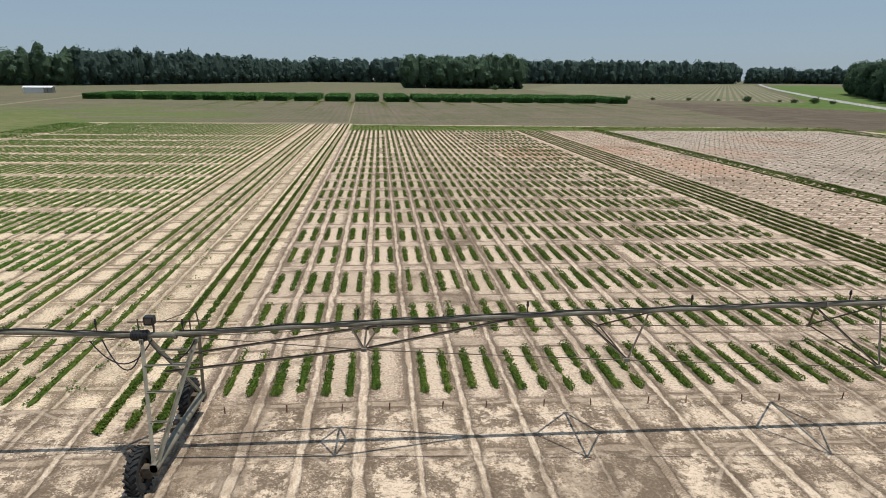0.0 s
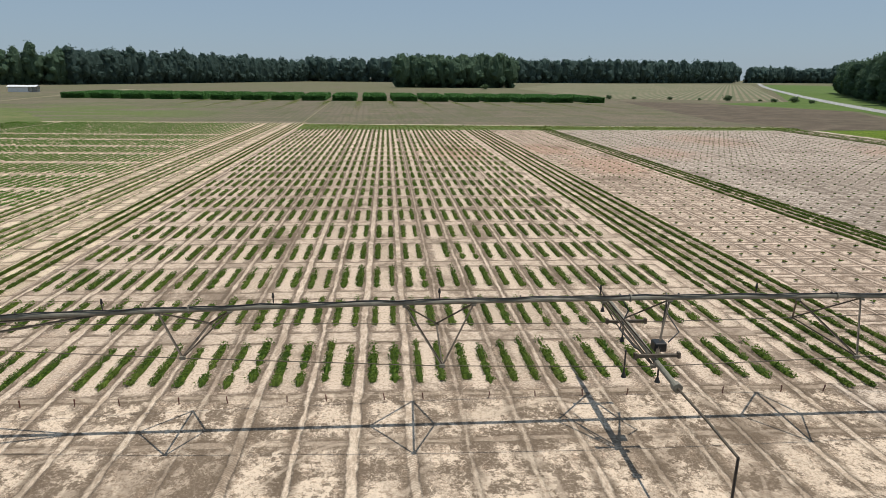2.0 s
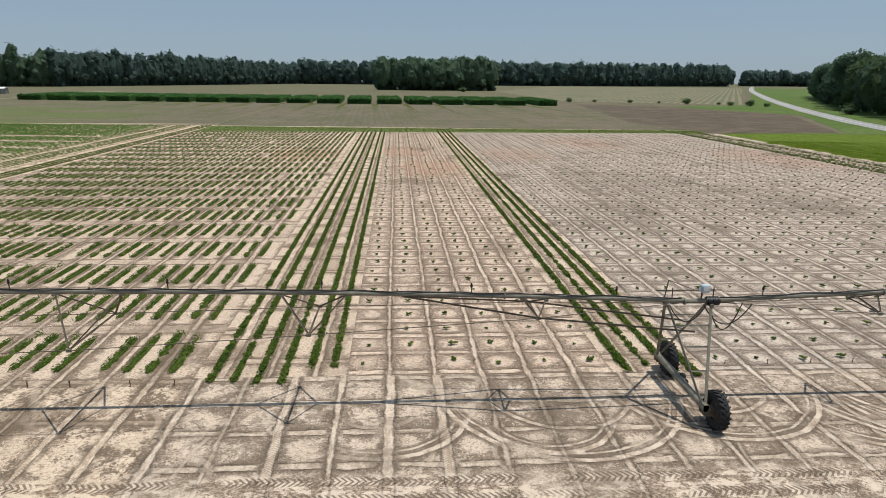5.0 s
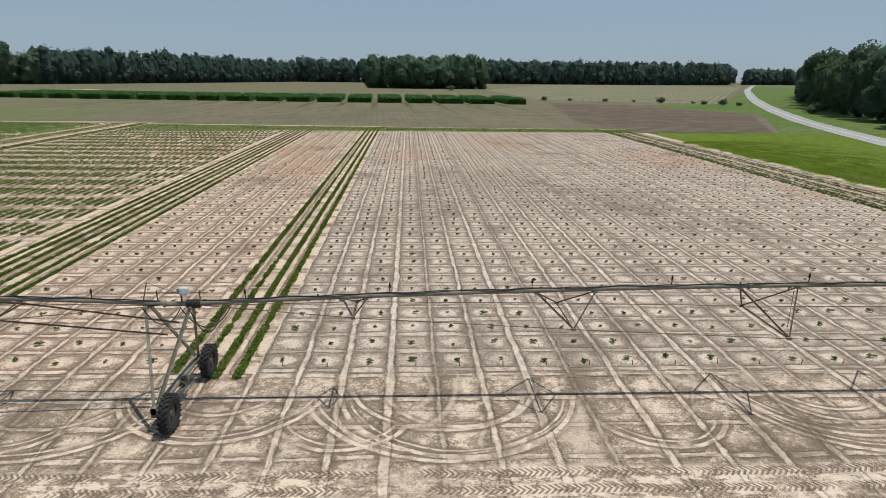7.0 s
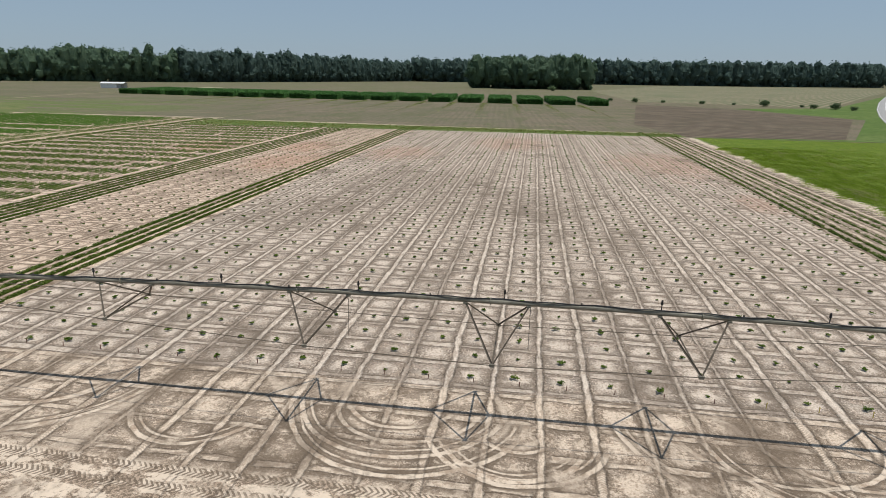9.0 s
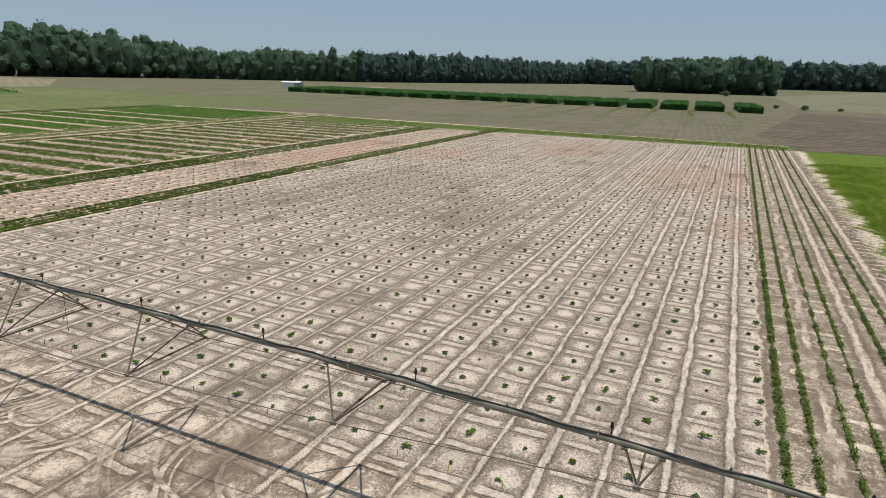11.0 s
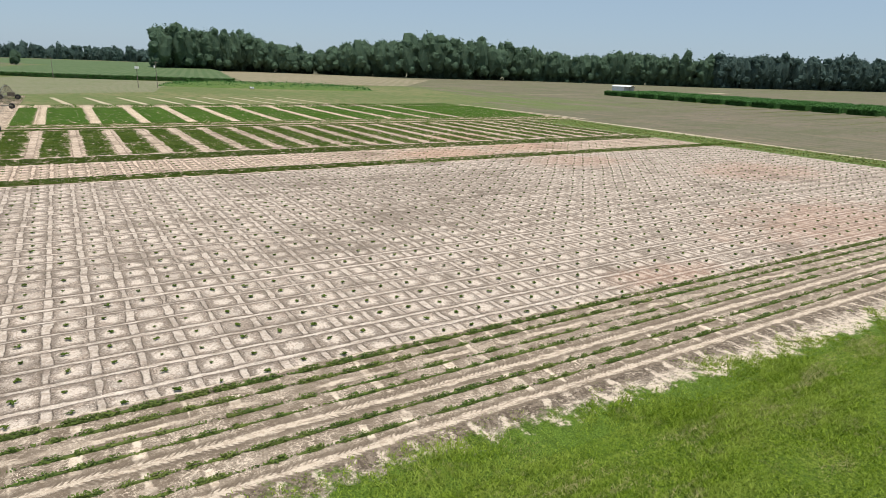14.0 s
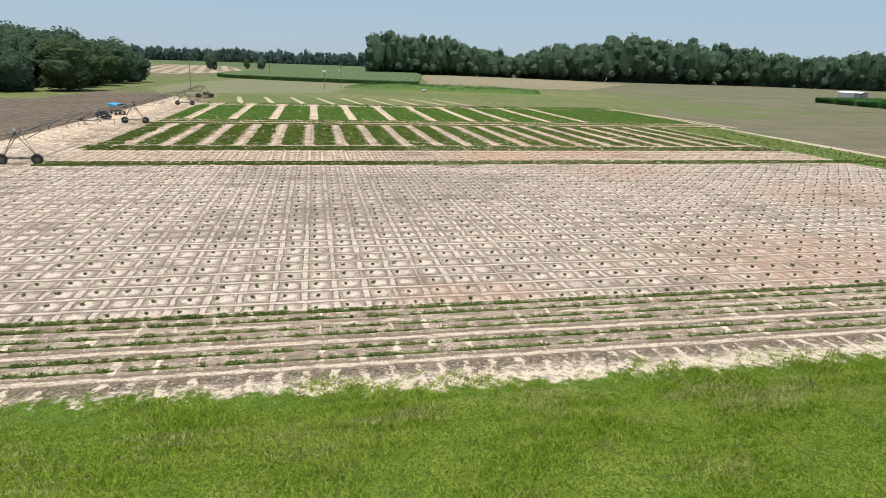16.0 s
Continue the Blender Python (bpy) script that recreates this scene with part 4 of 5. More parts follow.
for u, v0, g in ((-22.5, 22.2, 0.06), (-21.6, 22.2, 0.06), (-20.7, 22.0, 0.08), (-19.75, 22.0, 0.08), (-18.75, 23.2, 0.08), (-17.85, 23.3, 0.06)):
    long_row(u, v0, 144.5, g + 0.08, 0.28, 0.115)
for u, v0, g in ((-6.0, 22.6, 0.2), (-5.05, 23.1, 0.42), (-4.2, 22.1, 0.06), (-3.35, 22.1, 0.1)):
    long_row(u, v0, 154.0, g, 0.34 if g < 0.3 else 0.28, 0.13)
for u, g in ((-62.1, 0.08), (-61.2, 0.08), (-60.3, 0.1)):
    long_row(u, 20.9, 163.0, g + 0.12, 0.3, 0.11)
for u, g, d in ((48.35, 0.26, 0.85), (49.3, 0.4, 0.7), (50.5, 0.66, 0.45), (51.35, 0.6, 0.5), (53.0, 0.4, 0.6), (54.0, 0.45, 0.55)):
    long_row(u, 24.0, 146.0, g, 0.28 if g < 0.35 else 0.22, 0.18 if g < 0.35 else 0.14, d, "thin patchy green crop row along the sandy field edge", mat="border")


def west_block():
    """The green block beyond the bare strip: rows close together, cut by pale alleys."""
    alleys = [27.8, 37.6, 46.9, 56.5, 66.0, 76.1, 86.5, 97.2, 107.3, 118.5, 129.3]
    near, far, rows = [], [], []
    u = -65.2
    while u > -116:
        cont = u > -72.6
        if -70.6 < u < -67.4 and round(u / 0.95) % 2:
            u -= 0.95
            continue
        edges = [22.8] + ([] if cont else [e for a in alleys for e in (a - 1.0, a + 1.0)]) + [163.0]
        for a, b in zip(edges[::2], edges[1::2]):
            if b - a < 1.5:
                continue
            (rows if cont else near).append(set_row(crop_row_faces(RNG, b - a, 40 if cont else 24, 0.36 if cont else 0.5, 0.13 if cont else 0.19, 0.1 if cont else 0.0, 0.11 if cont else 0.13), u, a))
        u -= 0.95
    while u > -126:
        for a, b in zip([24.0] + [x + 1.8 for x in alleys], [x - 1.8 for x in alleys] + [160.0]):
            if b - a > 1.5:
                far.append(leaves(RNG, place_rows(row_points(RNG, b - a, 9, 0.5, 0.25, 0.3), u, a), 0.3, 0.7, 0.7))
        u -= 0.92
    tagged(new("block_crop", poly_mesh("block_crop", np.concatenate(near), 4, M["peanut2"])), "dense bright green crop in rows cut by sandy alleys", "crop", kind="stuff")
    tagged(new("edge_crop", poly_mesh("edge_crop", np.concatenate(rows), 4, M["peanut"])), "long dark green crop rows beside the green block", "crop", kind="stuff")
    tagged(new("thin_crop", poly_mesh("thin_crop", np.concatenate(far), 4, M["peanut2"])), "thin young green crop in rows", "crop", kind="stuff")
    v = 24.0
    bits = []
    while v < 163:
        c = np.array([[0.0, 0.0, 0.0]]) + RNG.normal(0, 0.16, (int(RNG.integers(4, 26)), 3)) * (1, 1, 0.3)
        c[:, 2] = np.abs(c[:, 2]) + 0.03
        bits.append(leaves(RNG, place_rows(c, -63.85 + RNG.normal(0, 0.2), v), 0.12, 0.5))
        v += 1.9
    tagged(new("strip_weeds", poly_mesh("strip_weeds", np.concatenate(bits), 4, M["peanut2"])), "small scattered green plants on a bare sandy strip", "weeds", kind="stuff")
    g = []
    for _ in range(5000):
        x = RNG.uniform(-59, 55)
        v = 145.5 + RNG.uniform(0, 1) * (10.0 - 0.055 * x)
        g.append(place_rows(np.array([[RNG.normal(0, 0.1), 0, abs(RNG.normal(0, 0.15)) + 0.05]]), x, v))
    tagged(new("end_weeds", poly_mesh("end_weeds", leaves(RNG, np.concatenate(g), 0.42, 0.6), 4, M["weed"])), "low green weeds across the end of the field", "weeds", kind="stuff")


west_block()


def seedling_points(rng, k):
    """A small spreading plant: several stems with leaves."""
    c = []
    for s in range(int(rng.integers(6, 9))):
        a = rng.uniform(0, 2 * math.pi)
        ln = rng.uniform(0.07, 0.17) * k
        for t in np.linspace(0.25, 1, 6):
            c.append((math.cos(a) * ln * t + rng.normal(0, 0.025), math.sin(a) * ln * t + rng.normal(0, 0.025), 0.03 + 0.07 * k * math.sin(t * 2.2) + abs(rng.normal(0, 0.02))))
    return np.array(c)


seed_meshes = [poly_mesh("young_plant", leaves(RNG, seedling_points(RNG, 0.7 + 0.1 * i), 0.105, 0.7, 0.8), 4, M["peanut"]) for i in range(7)]


def seedlings():
    far = []
    cols = [1.83 * k for k in range(-1, 27)] + [-7.3, -9.15, -11.05, -12.95, -14.8, -16.6]
    for j in range(66):
        v = 23.62 + 1.83 * j
        for u in cols:
            if RNG.uniform() < 0.05:
                continue
            x, y = fan(u + RNG.normal(0, 0.09), v + RNG.normal(0, 0.09))
            k = RNG.uniform(0.55, 1.15)
            if j < 8:
                ob = new("young_plant", seed_meshes[int(RNG.integers(7))])
                ob.matrix_basis = pose(x, y, 0.03, 0, 0, RNG.uniform(0, 360)) @ Matrix.Scale(k, 4)
                tagged(ob, "small dark green young plant in a sandy cell", "plant", "young plants in a square grid")
            else:
                p = seedling_points(RNG, k)[:: 1 if j < 25 else 2]
                far.append(leaves(RNG, p + (x, y, 0.03 + terrain(x, y)), 0.115 if j < 25 else 0.16, 0.7, 0.8))
    tagged(new("young_plants", poly_mesh("young_plants", np.concatenate(far), 4, M["peanut"])), "small dark green young plants in a square grid", "plants", kind="stuff")


seedlings()


def stakes():
    def one(h, mat):
        bm = bmesh.new()
        bar(bm, (0, 0, -0.02), (0, 0, h), 0.022, 5)
        box(bm, 0, 0, h, 0.05, 0.02, 0.08)
        me = bpy.data.meshes.new("marker_stake")
        bm.to_mesh(me)
        bm.free()
        me.materials.append(mat)
        return me
    red, yel = one(0.23, M["stake"]), one(0.28, M["ystake"])
    for j in range(-1, 19):
        u = BED0 + BED * j
        ob = new("marker_stake", red)
        ob.matrix_basis = pose(*place(u + RNG.normal(0, 0.15), 22.0, 0.03), RNG.normal(0, 4), RNG.normal(0, 4), RNG.uniform(0, 360))
        tagged(ob, "short dark red marker stake in sandy soil", "stake", "marker stakes before the plots")
    for k in range(-1, 27):
        ob = new("marker_stake", yel if k > 17 else red)
        ob.matrix_basis = pose(*place(1.83 * k + 0.12, 23.2, 0.03), RNG.normal(0, 4), RNG.normal(0, 4), RNG.uniform(0, 360)) @ Matrix.Scale(0.75, 4)
        tagged(ob, "short yellow marker stake in sandy soil" if k > 17 else "short dark red marker stake in sandy soil", "stake", "marker stakes before the plots")


stakes()


# tall crop in blocks beyond the field
def tall_crop():
    for i in range(18):
        x1 = 54.5 - 14.95 * i
        x0 = x1 - (11.2 if i else 8.5)
        yn = 299 + (54 - x1) * 0.09
        depth = 50
        n = 2000
        c = np.stack([RNG.uniform(x0, x1, n), RNG.uniform(0, depth, n), RNG.normal(2.5, 0.2, n)], 1)
        f = np.stack([RNG.uniform(x0, x1, 900), RNG.normal(0, 0.2, 900), RNG.uniform(0.1, 2.65, 900)], 1)
        e = np.stack([np.where(RNG.uniform(0, 1, 600) < 0.5, x0, x1) + RNG.normal(0, 0.15, 600), RNG.uniform(0, depth, 600), RNG.uniform(0.1, 2.65, 600)], 1)
        p = np.concatenate([c, f, e])
        p[:, 0] -= 0.066 * p[:, 1]
        p[:, 1] += yn
        d = np.hypot(np.maximum(p[:, 1] - 150, 0), np.maximum(-p[:, 0] - 75, 0))
        p[:, 2] += 0.006 * d
        ob = thing("crop_block", (0, 0, 0), "dense dark green tall crop block in a stubble field", "crop block", "tall crop blocks in a line")
        lv = new("leaves", poly_mesh("leaves", leaves(RNG, p, 0.8, 0.35, 0.45), 4, M["corn"]))
        lv.parent = ob
        bm = bmesh.new()
        z = terrain((x0 + x1) / 2, yn)
        for w in box(bm, (x0 + x1) / 2, yn + depth / 2, z + 1.1, x1 - x0 - 0.3, depth - 0.3, 2.2):
            w.co.x -= 0.066 * (w.co.y - yn)
            w.co.z += 0.006 * (w.co.y - yn)
        part("stem_mass", bm, M["corn"], ob)
        if 0 < i < 14:
            # weeds run on from each gap between the blocks
            g = np.stack([x1 + 1.7 + RNG.normal(0, 0.75, 900), -RNG.gamma(1.3, 22, 900), RNG.uniform(0.02, 0.1, 900)], 1)
            g = g[g[:, 1] > -95]
            g[:, 0] -= 0.066 * g[:, 1]
            g[:, 1] += yn
            g[:, 2] += [terrain(a, b) for a, b in g[:, :2]]
            WEEDS.append(leaves(RNG, g, 0.38, 2.5, 0.6))
    tagged(new("gap_weeds", poly_mesh("gap_weeds", np.concatenate(WEEDS), 4, M["weed"])), "thin green weeds in strips through the stubble", "weeds", kind="stuff")


WEEDS = []
tall_crop()


# grass on the verge
def grass():
    n = 680000
    # denser toward the field edge and below the flight line
    x = 54.8 + RNG.gamma(1.9, 4.6, n)
    y = RNG.uniform(20, 125, n)
    keep = x < 84
    x, y = x[keep], y[keep]
    # blades stand in small tufts
    t = len(x) // 9
    k = RNG.integers(0, t, len(x))
    loose = RNG.uniform(0, 1, len(x)) < 0.6
    x, y = np.where(loose, x, x[k] + RNG.normal(0, 0.07, len(x))), np.where(loose, y, y[k] + RNG.normal(0, 0.07, len(x)))
    patch = np.sin(x * 0.9 + 3 * np.sin(y * 0.31)) + np.sin(y * 0.8 + 2 * np.sin(x * 0.5)) + RNG.normal(0, 0.6, len(x))
    edge = x - 55.1 - 1.6 * np.clip((y - 36) / 30, 0, 1) + 0.6 * np.sin(y * 0.33 + 1) + 0.45 * np.sin(y * 0.9) + 0.9 * np.sin(y * 2.3 + x) * np.sin(x * 3.1 + y) + 0.7 * np.sin(y * 4.7 - 2 * x) * np.sin(x * 5.3 - 1.9 * y)
    ok = (edge > RNG.exponential(0.7, len(x)) - 0.5) & (patch > -1.7)
    x, y, patch = x[ok], y[ok], patch[ok]
    m = len(x)
    h = np.clip(0.105 + 0.035 * patch, 0.06, 0.24) * RNG.uniform(0.5, 1.5, m) * np.clip((edge[ok] + 0.4) / 1.8, 0.4, 1.0)
    a = RNG.uniform(0, 2 * math.pi, m)
    w = RNG.uniform(0.012, 0.032, m)
    lean = RNG.uniform(0.3, 1.5, m) * h
    b = RNG.uniform(0, 2 * math.pi, m)
    base = np.stack([x, y, np.full(m, 0.02)], 1)
    side = np.stack([np.cos(a) * w, np.sin(a) * w, np.zeros(m)], 1)
    tip = base + np.stack([np.cos(b) * lean, np.sin(b) * lean, h], 1)
    tagged(new("grass", poly_mesh("grass", np.stack([base - side, base + side, tip], 1), 3, M["blade"])), "bright green unmown grass of the verge", "grass", kind="stuff")


grass()


# ---- irrigation machine ----
SPAN = 54.85
TOWERS = [(-4.45, 20.5), (-59.3, 20.0), (-114.2, 19.6), (-152.0, 19.2)]
T_EAST = (50.4, 20.9)
STATIONS = (6.1, 13.7, 21.2, 27.5, 33.9, 41.3, 48.9)
HALF = (0.8, 1.3, 1.6, 1.7, 1.6, 1.3, 0.8)
DROP = (0.5, 1.0, 1.4, 1.55, 1.4, 1.0, 0.5)
PIPE_Z = 3.8


def wheel(parent, x, y, z):
    """A tractor-tread wheel on an axle along x: tyre with chevron lugs, rim and hub."""
    bm = bmesh.new()
    prof = [(0.34, 0.13), (0.50, 0.17), (0.60, 0.15), (0.635, 0.06), (0.635, -0.06), (0.60, -0.15), (0.50, -0.17), (0.34, -0.13)]
    seg = 32
    rings = []
    for k in range(seg):
        a = 2 * math.pi * k / seg
        rings.append([bm.verts.new((px, r * math.cos(a), r * math.sin(a))) for r, px in prof])
    for k in range(seg):
        r0, r1 = rings[k], rings[(k + 1) % seg]
        for i in range(len(prof)):
            bm.faces.new((r0[i], r0[(i + 1) % len(prof)], r1[(i + 1) % len(prof)], r1[i]))
    for k in range(22):
        for s in (-1, 1):
            a = 2 * math.pi * (k + (0.5 if s > 0 else 0)) / 22
            m = Matrix.Rotation(a, 4, "X") @ Matrix.Translation((s * 0.085, 0, 0.645)) @ Matrix.Rotation(s * radians(38), 4, "Z")
            box(bm, 0, 0, 0, 0.20, 0.05, 0.055, m)
    tyre = part("tyre", bm, M["rubber"], parent, "black rubber tyre with chevron lugs")
    tyre.location = (x, y, z)
    bm = bmesh.new()
    bar(bm, (-0.06, 0, 0), (0.06, 0, 0), 0.36, 20)
    bar(bm, (-0.12, 0, 0), (0.12, 0, 0), 0.11, 12)
    for k in range(8):
        a = 2 * math.pi * k / 8
        bar(bm, (0.055, 0.2 * math.cos(a), 0.2 * math.sin(a)), (0.085, 0.2 * math.cos(a), 0.2 * math.sin(a)), 0.02, 6)
    part("rim", bm, M["dark_steel"], tyre, "dusty steel rim")


def tower(x, y, side, label, top):
    """A drive tower: base beam along y with two wheels, four legs with rungs up to the pipe, motor, gearboxes and a control box."""
    z = terrain(x, y) + 0.03
    t = thing("irrigation_tower", (x, y, z), label, "irrigation tower", "drive towers of the irrigation machine")
    bx = -side * 0.42
    bm = bmesh.new()
    bar(bm, (bx, -2.15, 0.78), (bx, 2.15, 0.78), 0.125, 14)
    part("base_beam", bm, M["steel"], t, "grey steel tube beam")
    for yy in (-2.0, 2.0):
        wheel(t, 0.02 * side, yy, 0.64)
        bm = bmesh.new()
        box(bm, -side * 0.2, yy, 0.62, 0.26, 0.26, 0.3)
        bar(bm, (-side * 0.4, yy, 0.64), (0.0, yy, 0.64), 0.06, 8)
        box(bm, bx, yy, 0.72, 0.18, 0.3, 0.34)
        part("gearbox", bm, M["dark_steel"], t)
    bm = bmesh.new()
    bar(bm, (bx + side * 0.16, -1.8, 0.66), (bx + side * 0.16, 1.8, 0.66), 0.03, 6)
    part("drive_shaft", bm, M["dark_steel"], t)
    bm = bmesh.new()
    bar(bm, (bx + side * 0.18, -0.15, 0.7), (bx + side * 0.18, 0.45, 0.7), 0.12, 12)
    box(bm, bx + side * 0.18, 0.1, 0.85, 0.14, 0.2, 0.12)
    part("drive_motor", bm, M["dark_steel"], t)
    tops = (bx - 0.78, bx + 0.78)
    for yy in (-1.95, 1.95):
        for tx in tops:
            bm = bmesh.new()
            angle_iron(bm, (bx + (tx - bx) * 0.08, yy, 0.82), (tx, yy * 0.06, PIPE_Z - 0.1), 0.1)
            part("leg", bm, M["steel"], t)
        for f in (0.32, 0.56, 0.78):
            bm = bmesh.new()
            yr, zr, hw = yy * (1 - f) + yy * 0.06 * f, 0.82 + (PIPE_Z - 0.92) * f, 0.06 + 0.72 * f
            angle_iron(bm, (bx - hw, yr, zr), (bx + hw, yr, zr), 0.05)
            part("rung", bm, M["steel"], t)
    bm = bmesh.new()
    box(bm, bx - 0.78, 0, PIPE_Z - 0.12, 0.1, 0.42, 0.12)
    part("saddle", bm, M["steel"], t)
    bm = bmesh.new()
    box(bm, bx + 0.78, 0, PIPE_Z - 0.12, 0.1, 0.42, 0.12)
    part("saddle", bm, M["steel"], t)
    bm = bmesh.new()
    bar(bm, (bx + side * 0.64, 0, PIPE_Z), (-side * 0.6, 0, PIPE_Z), 0.088, 12)
    bar(bm, (-side * 0.54, 0, PIPE_Z), (-side * 0.6, 0, PIPE_Z), 0.13, 12)
    part("tower_pipe", bm, M["steel"], t)
    bm = bmesh.new()
    bar(bm, (bx + side * 0.62, 0, PIPE_Z), (bx + side * 1.1, 0, PIPE_Z), 0.14, 14)
    for k in range(5):
        bar(bm, (bx + side * (0.66 + 0.09 * k), 0, PIPE_Z), (bx + side * (0.70 + 0.09 * k), 0, PIPE_Z), 0.165, 14)
    part("flexible_joint", bm, M["black"], t, "black ribbed rubber pipe joint")
    bm = bmesh.new()
    box(bm, bx + side * 0.55, 0.02, PIPE_Z + 0.46, 0.3, 0.22, 0.27)
    bmesh.ops.bevel(bm, geom=bm.edges[:], offset=0.025, segments=1, affect="EDGES")
    cb = part("control_box", bm, M["bluepanel"] if top == "pale" else M["black"], t, "pale grey control box" if top == "pale" else "black control box")
    bm = bmesh.new()
    box(bm, bx + side * 0.55, -0.096, PIPE_Z + 0.47, 0.18, 0.012, 0.15)
    part("panel", bm, M["white"] if top == "pale" else M["dark_steel"], cb)
    bm = bmesh.new()
    bar(bm, (bx + side * 0.45, 0, PIPE_Z + 0.1), (bx + side * 0.45, 0, PIPE_Z + 0.4), 0.03, 6)
    bar(bm, (bx - side * 1.1, 0.25, PIPE_Z + 0.32), (bx + side * 1.3, 0.25, PIPE_Z + 0.32), 0.022, 6)
    bar(bm, (bx - side * 0.5, 0.25, PIPE_Z + 0.05), (bx - side * 0.5, 0.25, PIPE_Z + 0.42), 0.02, 6)
    bar(bm, (bx + side * 1.0, 0.25, PIPE_Z + 0.05), (bx + side * 1.0, 0.25, PIPE_Z + 0.42), 0.02, 6)
    bar(bm, (bx - side * 0.9, 0.0, PIPE_Z + 0.05), (bx - side * 0.75, 0.1, PIPE_Z + 0.75), 0.02, 6)
    bar(bm, (bx - side * 0.75, 0.1, PIPE_Z + 0.75), (bx + side * 0.3, 0.1, PIPE_Z + 0.35), 0.012, 5)
    part("alignment_arm", bm, M["dark_steel"], t)
    for k, (a, b, sag) in enumerate((((0.7), (1.9), 1.0), ((0.45), (2.2), 0.75), (-0.8, 0.5, 0.6))):
        bm = bmesh.new()
        pts = []
        for i in range(13):
            f = i / 12
            pts.append((bx + side * (a + (b - a) * f), -0.12 - 0.1 * k, PIPE_Z - 0.05 - sag * 4 * f * (1 - f)))
        tube(bm, pts, 0.02, 5)
        part("hose", bm, M["black"], t, "black hanging hose")
    return t


def pipe_z(s, length=SPAN, rise=0.62):
    f = s / length
    return PIPE_Z + rise * 4 * f * (1 - f)


def irrigation_span(a, b, label, braces=0, first=2.25, hoses=()):
    """One span from tower a to tower b: arched pipe, truss stations, rods, sprinklers and a hose along the top."""
    ax, ay = a
    bx, by = b
    length = abs(bx - ax)
    k = length / SPAN
    d = Vector((bx - ax, by - ay, 0)).normalized()
    za, zb = terrain(ax, ay), terrain(bx, by)
    sp = thing("irrigation_span", (ax, ay, za + 0.03), label, "irrigation span", "spans of the irrigation machine", math.degrees(math.atan2(d.y, d.x)))
    tilt = (zb - za) / length

    def zz(s):
        return pipe_z(s, length) + tilt * s
    bm = bmesh.new()
    tube(bm, [(s, 0, zz(s)) for s in np.linspace(0.55, length - 0.55, 30)], 0.085, 12)
    for s in np.arange(6.7, length - 3, 6.86):
        bar(bm, (s - 0.02, 0, zz(s)), (s + 0.02, 0, zz(s)), 0.13, 12)
    part("water_pipe", bm, M["steel"], sp, "weathered galvanised steel pipe")
    bm = bmesh.new()
    tube(bm, [(s, -0.05 + 0.03 * math.sin(s * 2.1), zz(s) + 0.10 + 0.02 * math.sin(s * 3.7)) for s in np.linspace(0.7, length - 0.7, 90)], 0.022, 5)
    part("cable", bm, M["black"], sp, "black cable on top of the pipe")
    nodes = []
    for i, (s, h, dr) in enumerate(zip(STATIONS, HALF, DROP)):
        s *= k
        n0, n1 = Vector((s, -h, zz(s) - dr)), Vector((s, h, zz(s) - dr))
        nodes.append((n0, n1))
        g = 1.08 if 0 < i < 6 else 0.42
        tops = [Vector((s - g, 0, zz(s - g) - 0.1)), Vector((s + g, 0, zz(s + g) - 0.1))]
        for nn in (n0, n1):
            for tp in tops:
                bm = bmesh.new()
                angle_iron(bm, tp, nn, 0.055)
                part("strut", bm, M["dark_steel"], sp)
        bm = bmesh.new()
        angle_iron(bm, n0, n1, 0.055)
        part("cross_bar", bm, M["dark_steel"], sp)
        for c, dim in [(nn, (0.16, 0.06, 0.1)) for nn in (n0, n1)] + [(tp, (0.14, 0.2, 0.06)) for tp in tops]:
            bm = bmesh.new()
            box(bm, c.x, c.y, c.z, *dim)
            part("gusset", bm, M["steel"], sp)
    for side in (0, 1):
        chain = [Vector((0.75, 0.0, zz(0.75) - 0.1))] + [n[side] for n in nodes] + [Vector((length - 0.75, 0.0, zz(length - 0.75) - 0.1))]
        for p, q in zip(chain, chain[1:]):
            bm = bmesh.new()
            bar(bm, p, q, 0.014, 5)
            part("truss_rod", bm, M["dark_steel"], sp)
    # long braces between a tower and the nearest station
    for s0, st, sgn in ((0.0, 0, 1), (length, 6, -1)):
        if braces & (1 if st == 0 else 2):
            for q in (0, 1):
                n = nodes[st][q]
                bm = bmesh.new()
                angle_iron(bm, (s0 + sgn * 0.35, (-0.55, 0.55)[q], 2.85 + tilt * s0), n, 0.07)
                part("brace", bm, M["dark_steel"], sp)
                bm = bmesh.new()
                angle_iron(bm, n, (n.x + sgn * 4.6, 0, zz(n.x + sgn * 4.6) - 0.1), 0.07)
                part("brace", bm, M["dark_steel"], sp)
    head = bmesh.new()
    bar(head, (0, 0, 0.05), (0, 0, 0.26), 0.018, 6)
    bar(head, (0, 0, 0.24), (0, 0, 0.31), 0.045, 8)
    bar(head, (0, 0, 0.33), (0, 0, 0.36), 0.035, 8)
    box(head, 0, 0, 0.34, 0.05, 0.012, 0.12)
    hm = bpy.data.meshes.new("sprinkler")
    head.to_mesh(hm)
    head.free()
    hm.materials.append(M["black"])
    plug = bmesh.new()
    bar(plug, (0, 0, 0.03), (0, 0, 0.1), 0.03, 6)
    pm = bpy.data.meshes.new("pipe_plug")
    plug.to_mesh(pm)
    plug.free()
    pm.materials.append(M["dark_steel"])
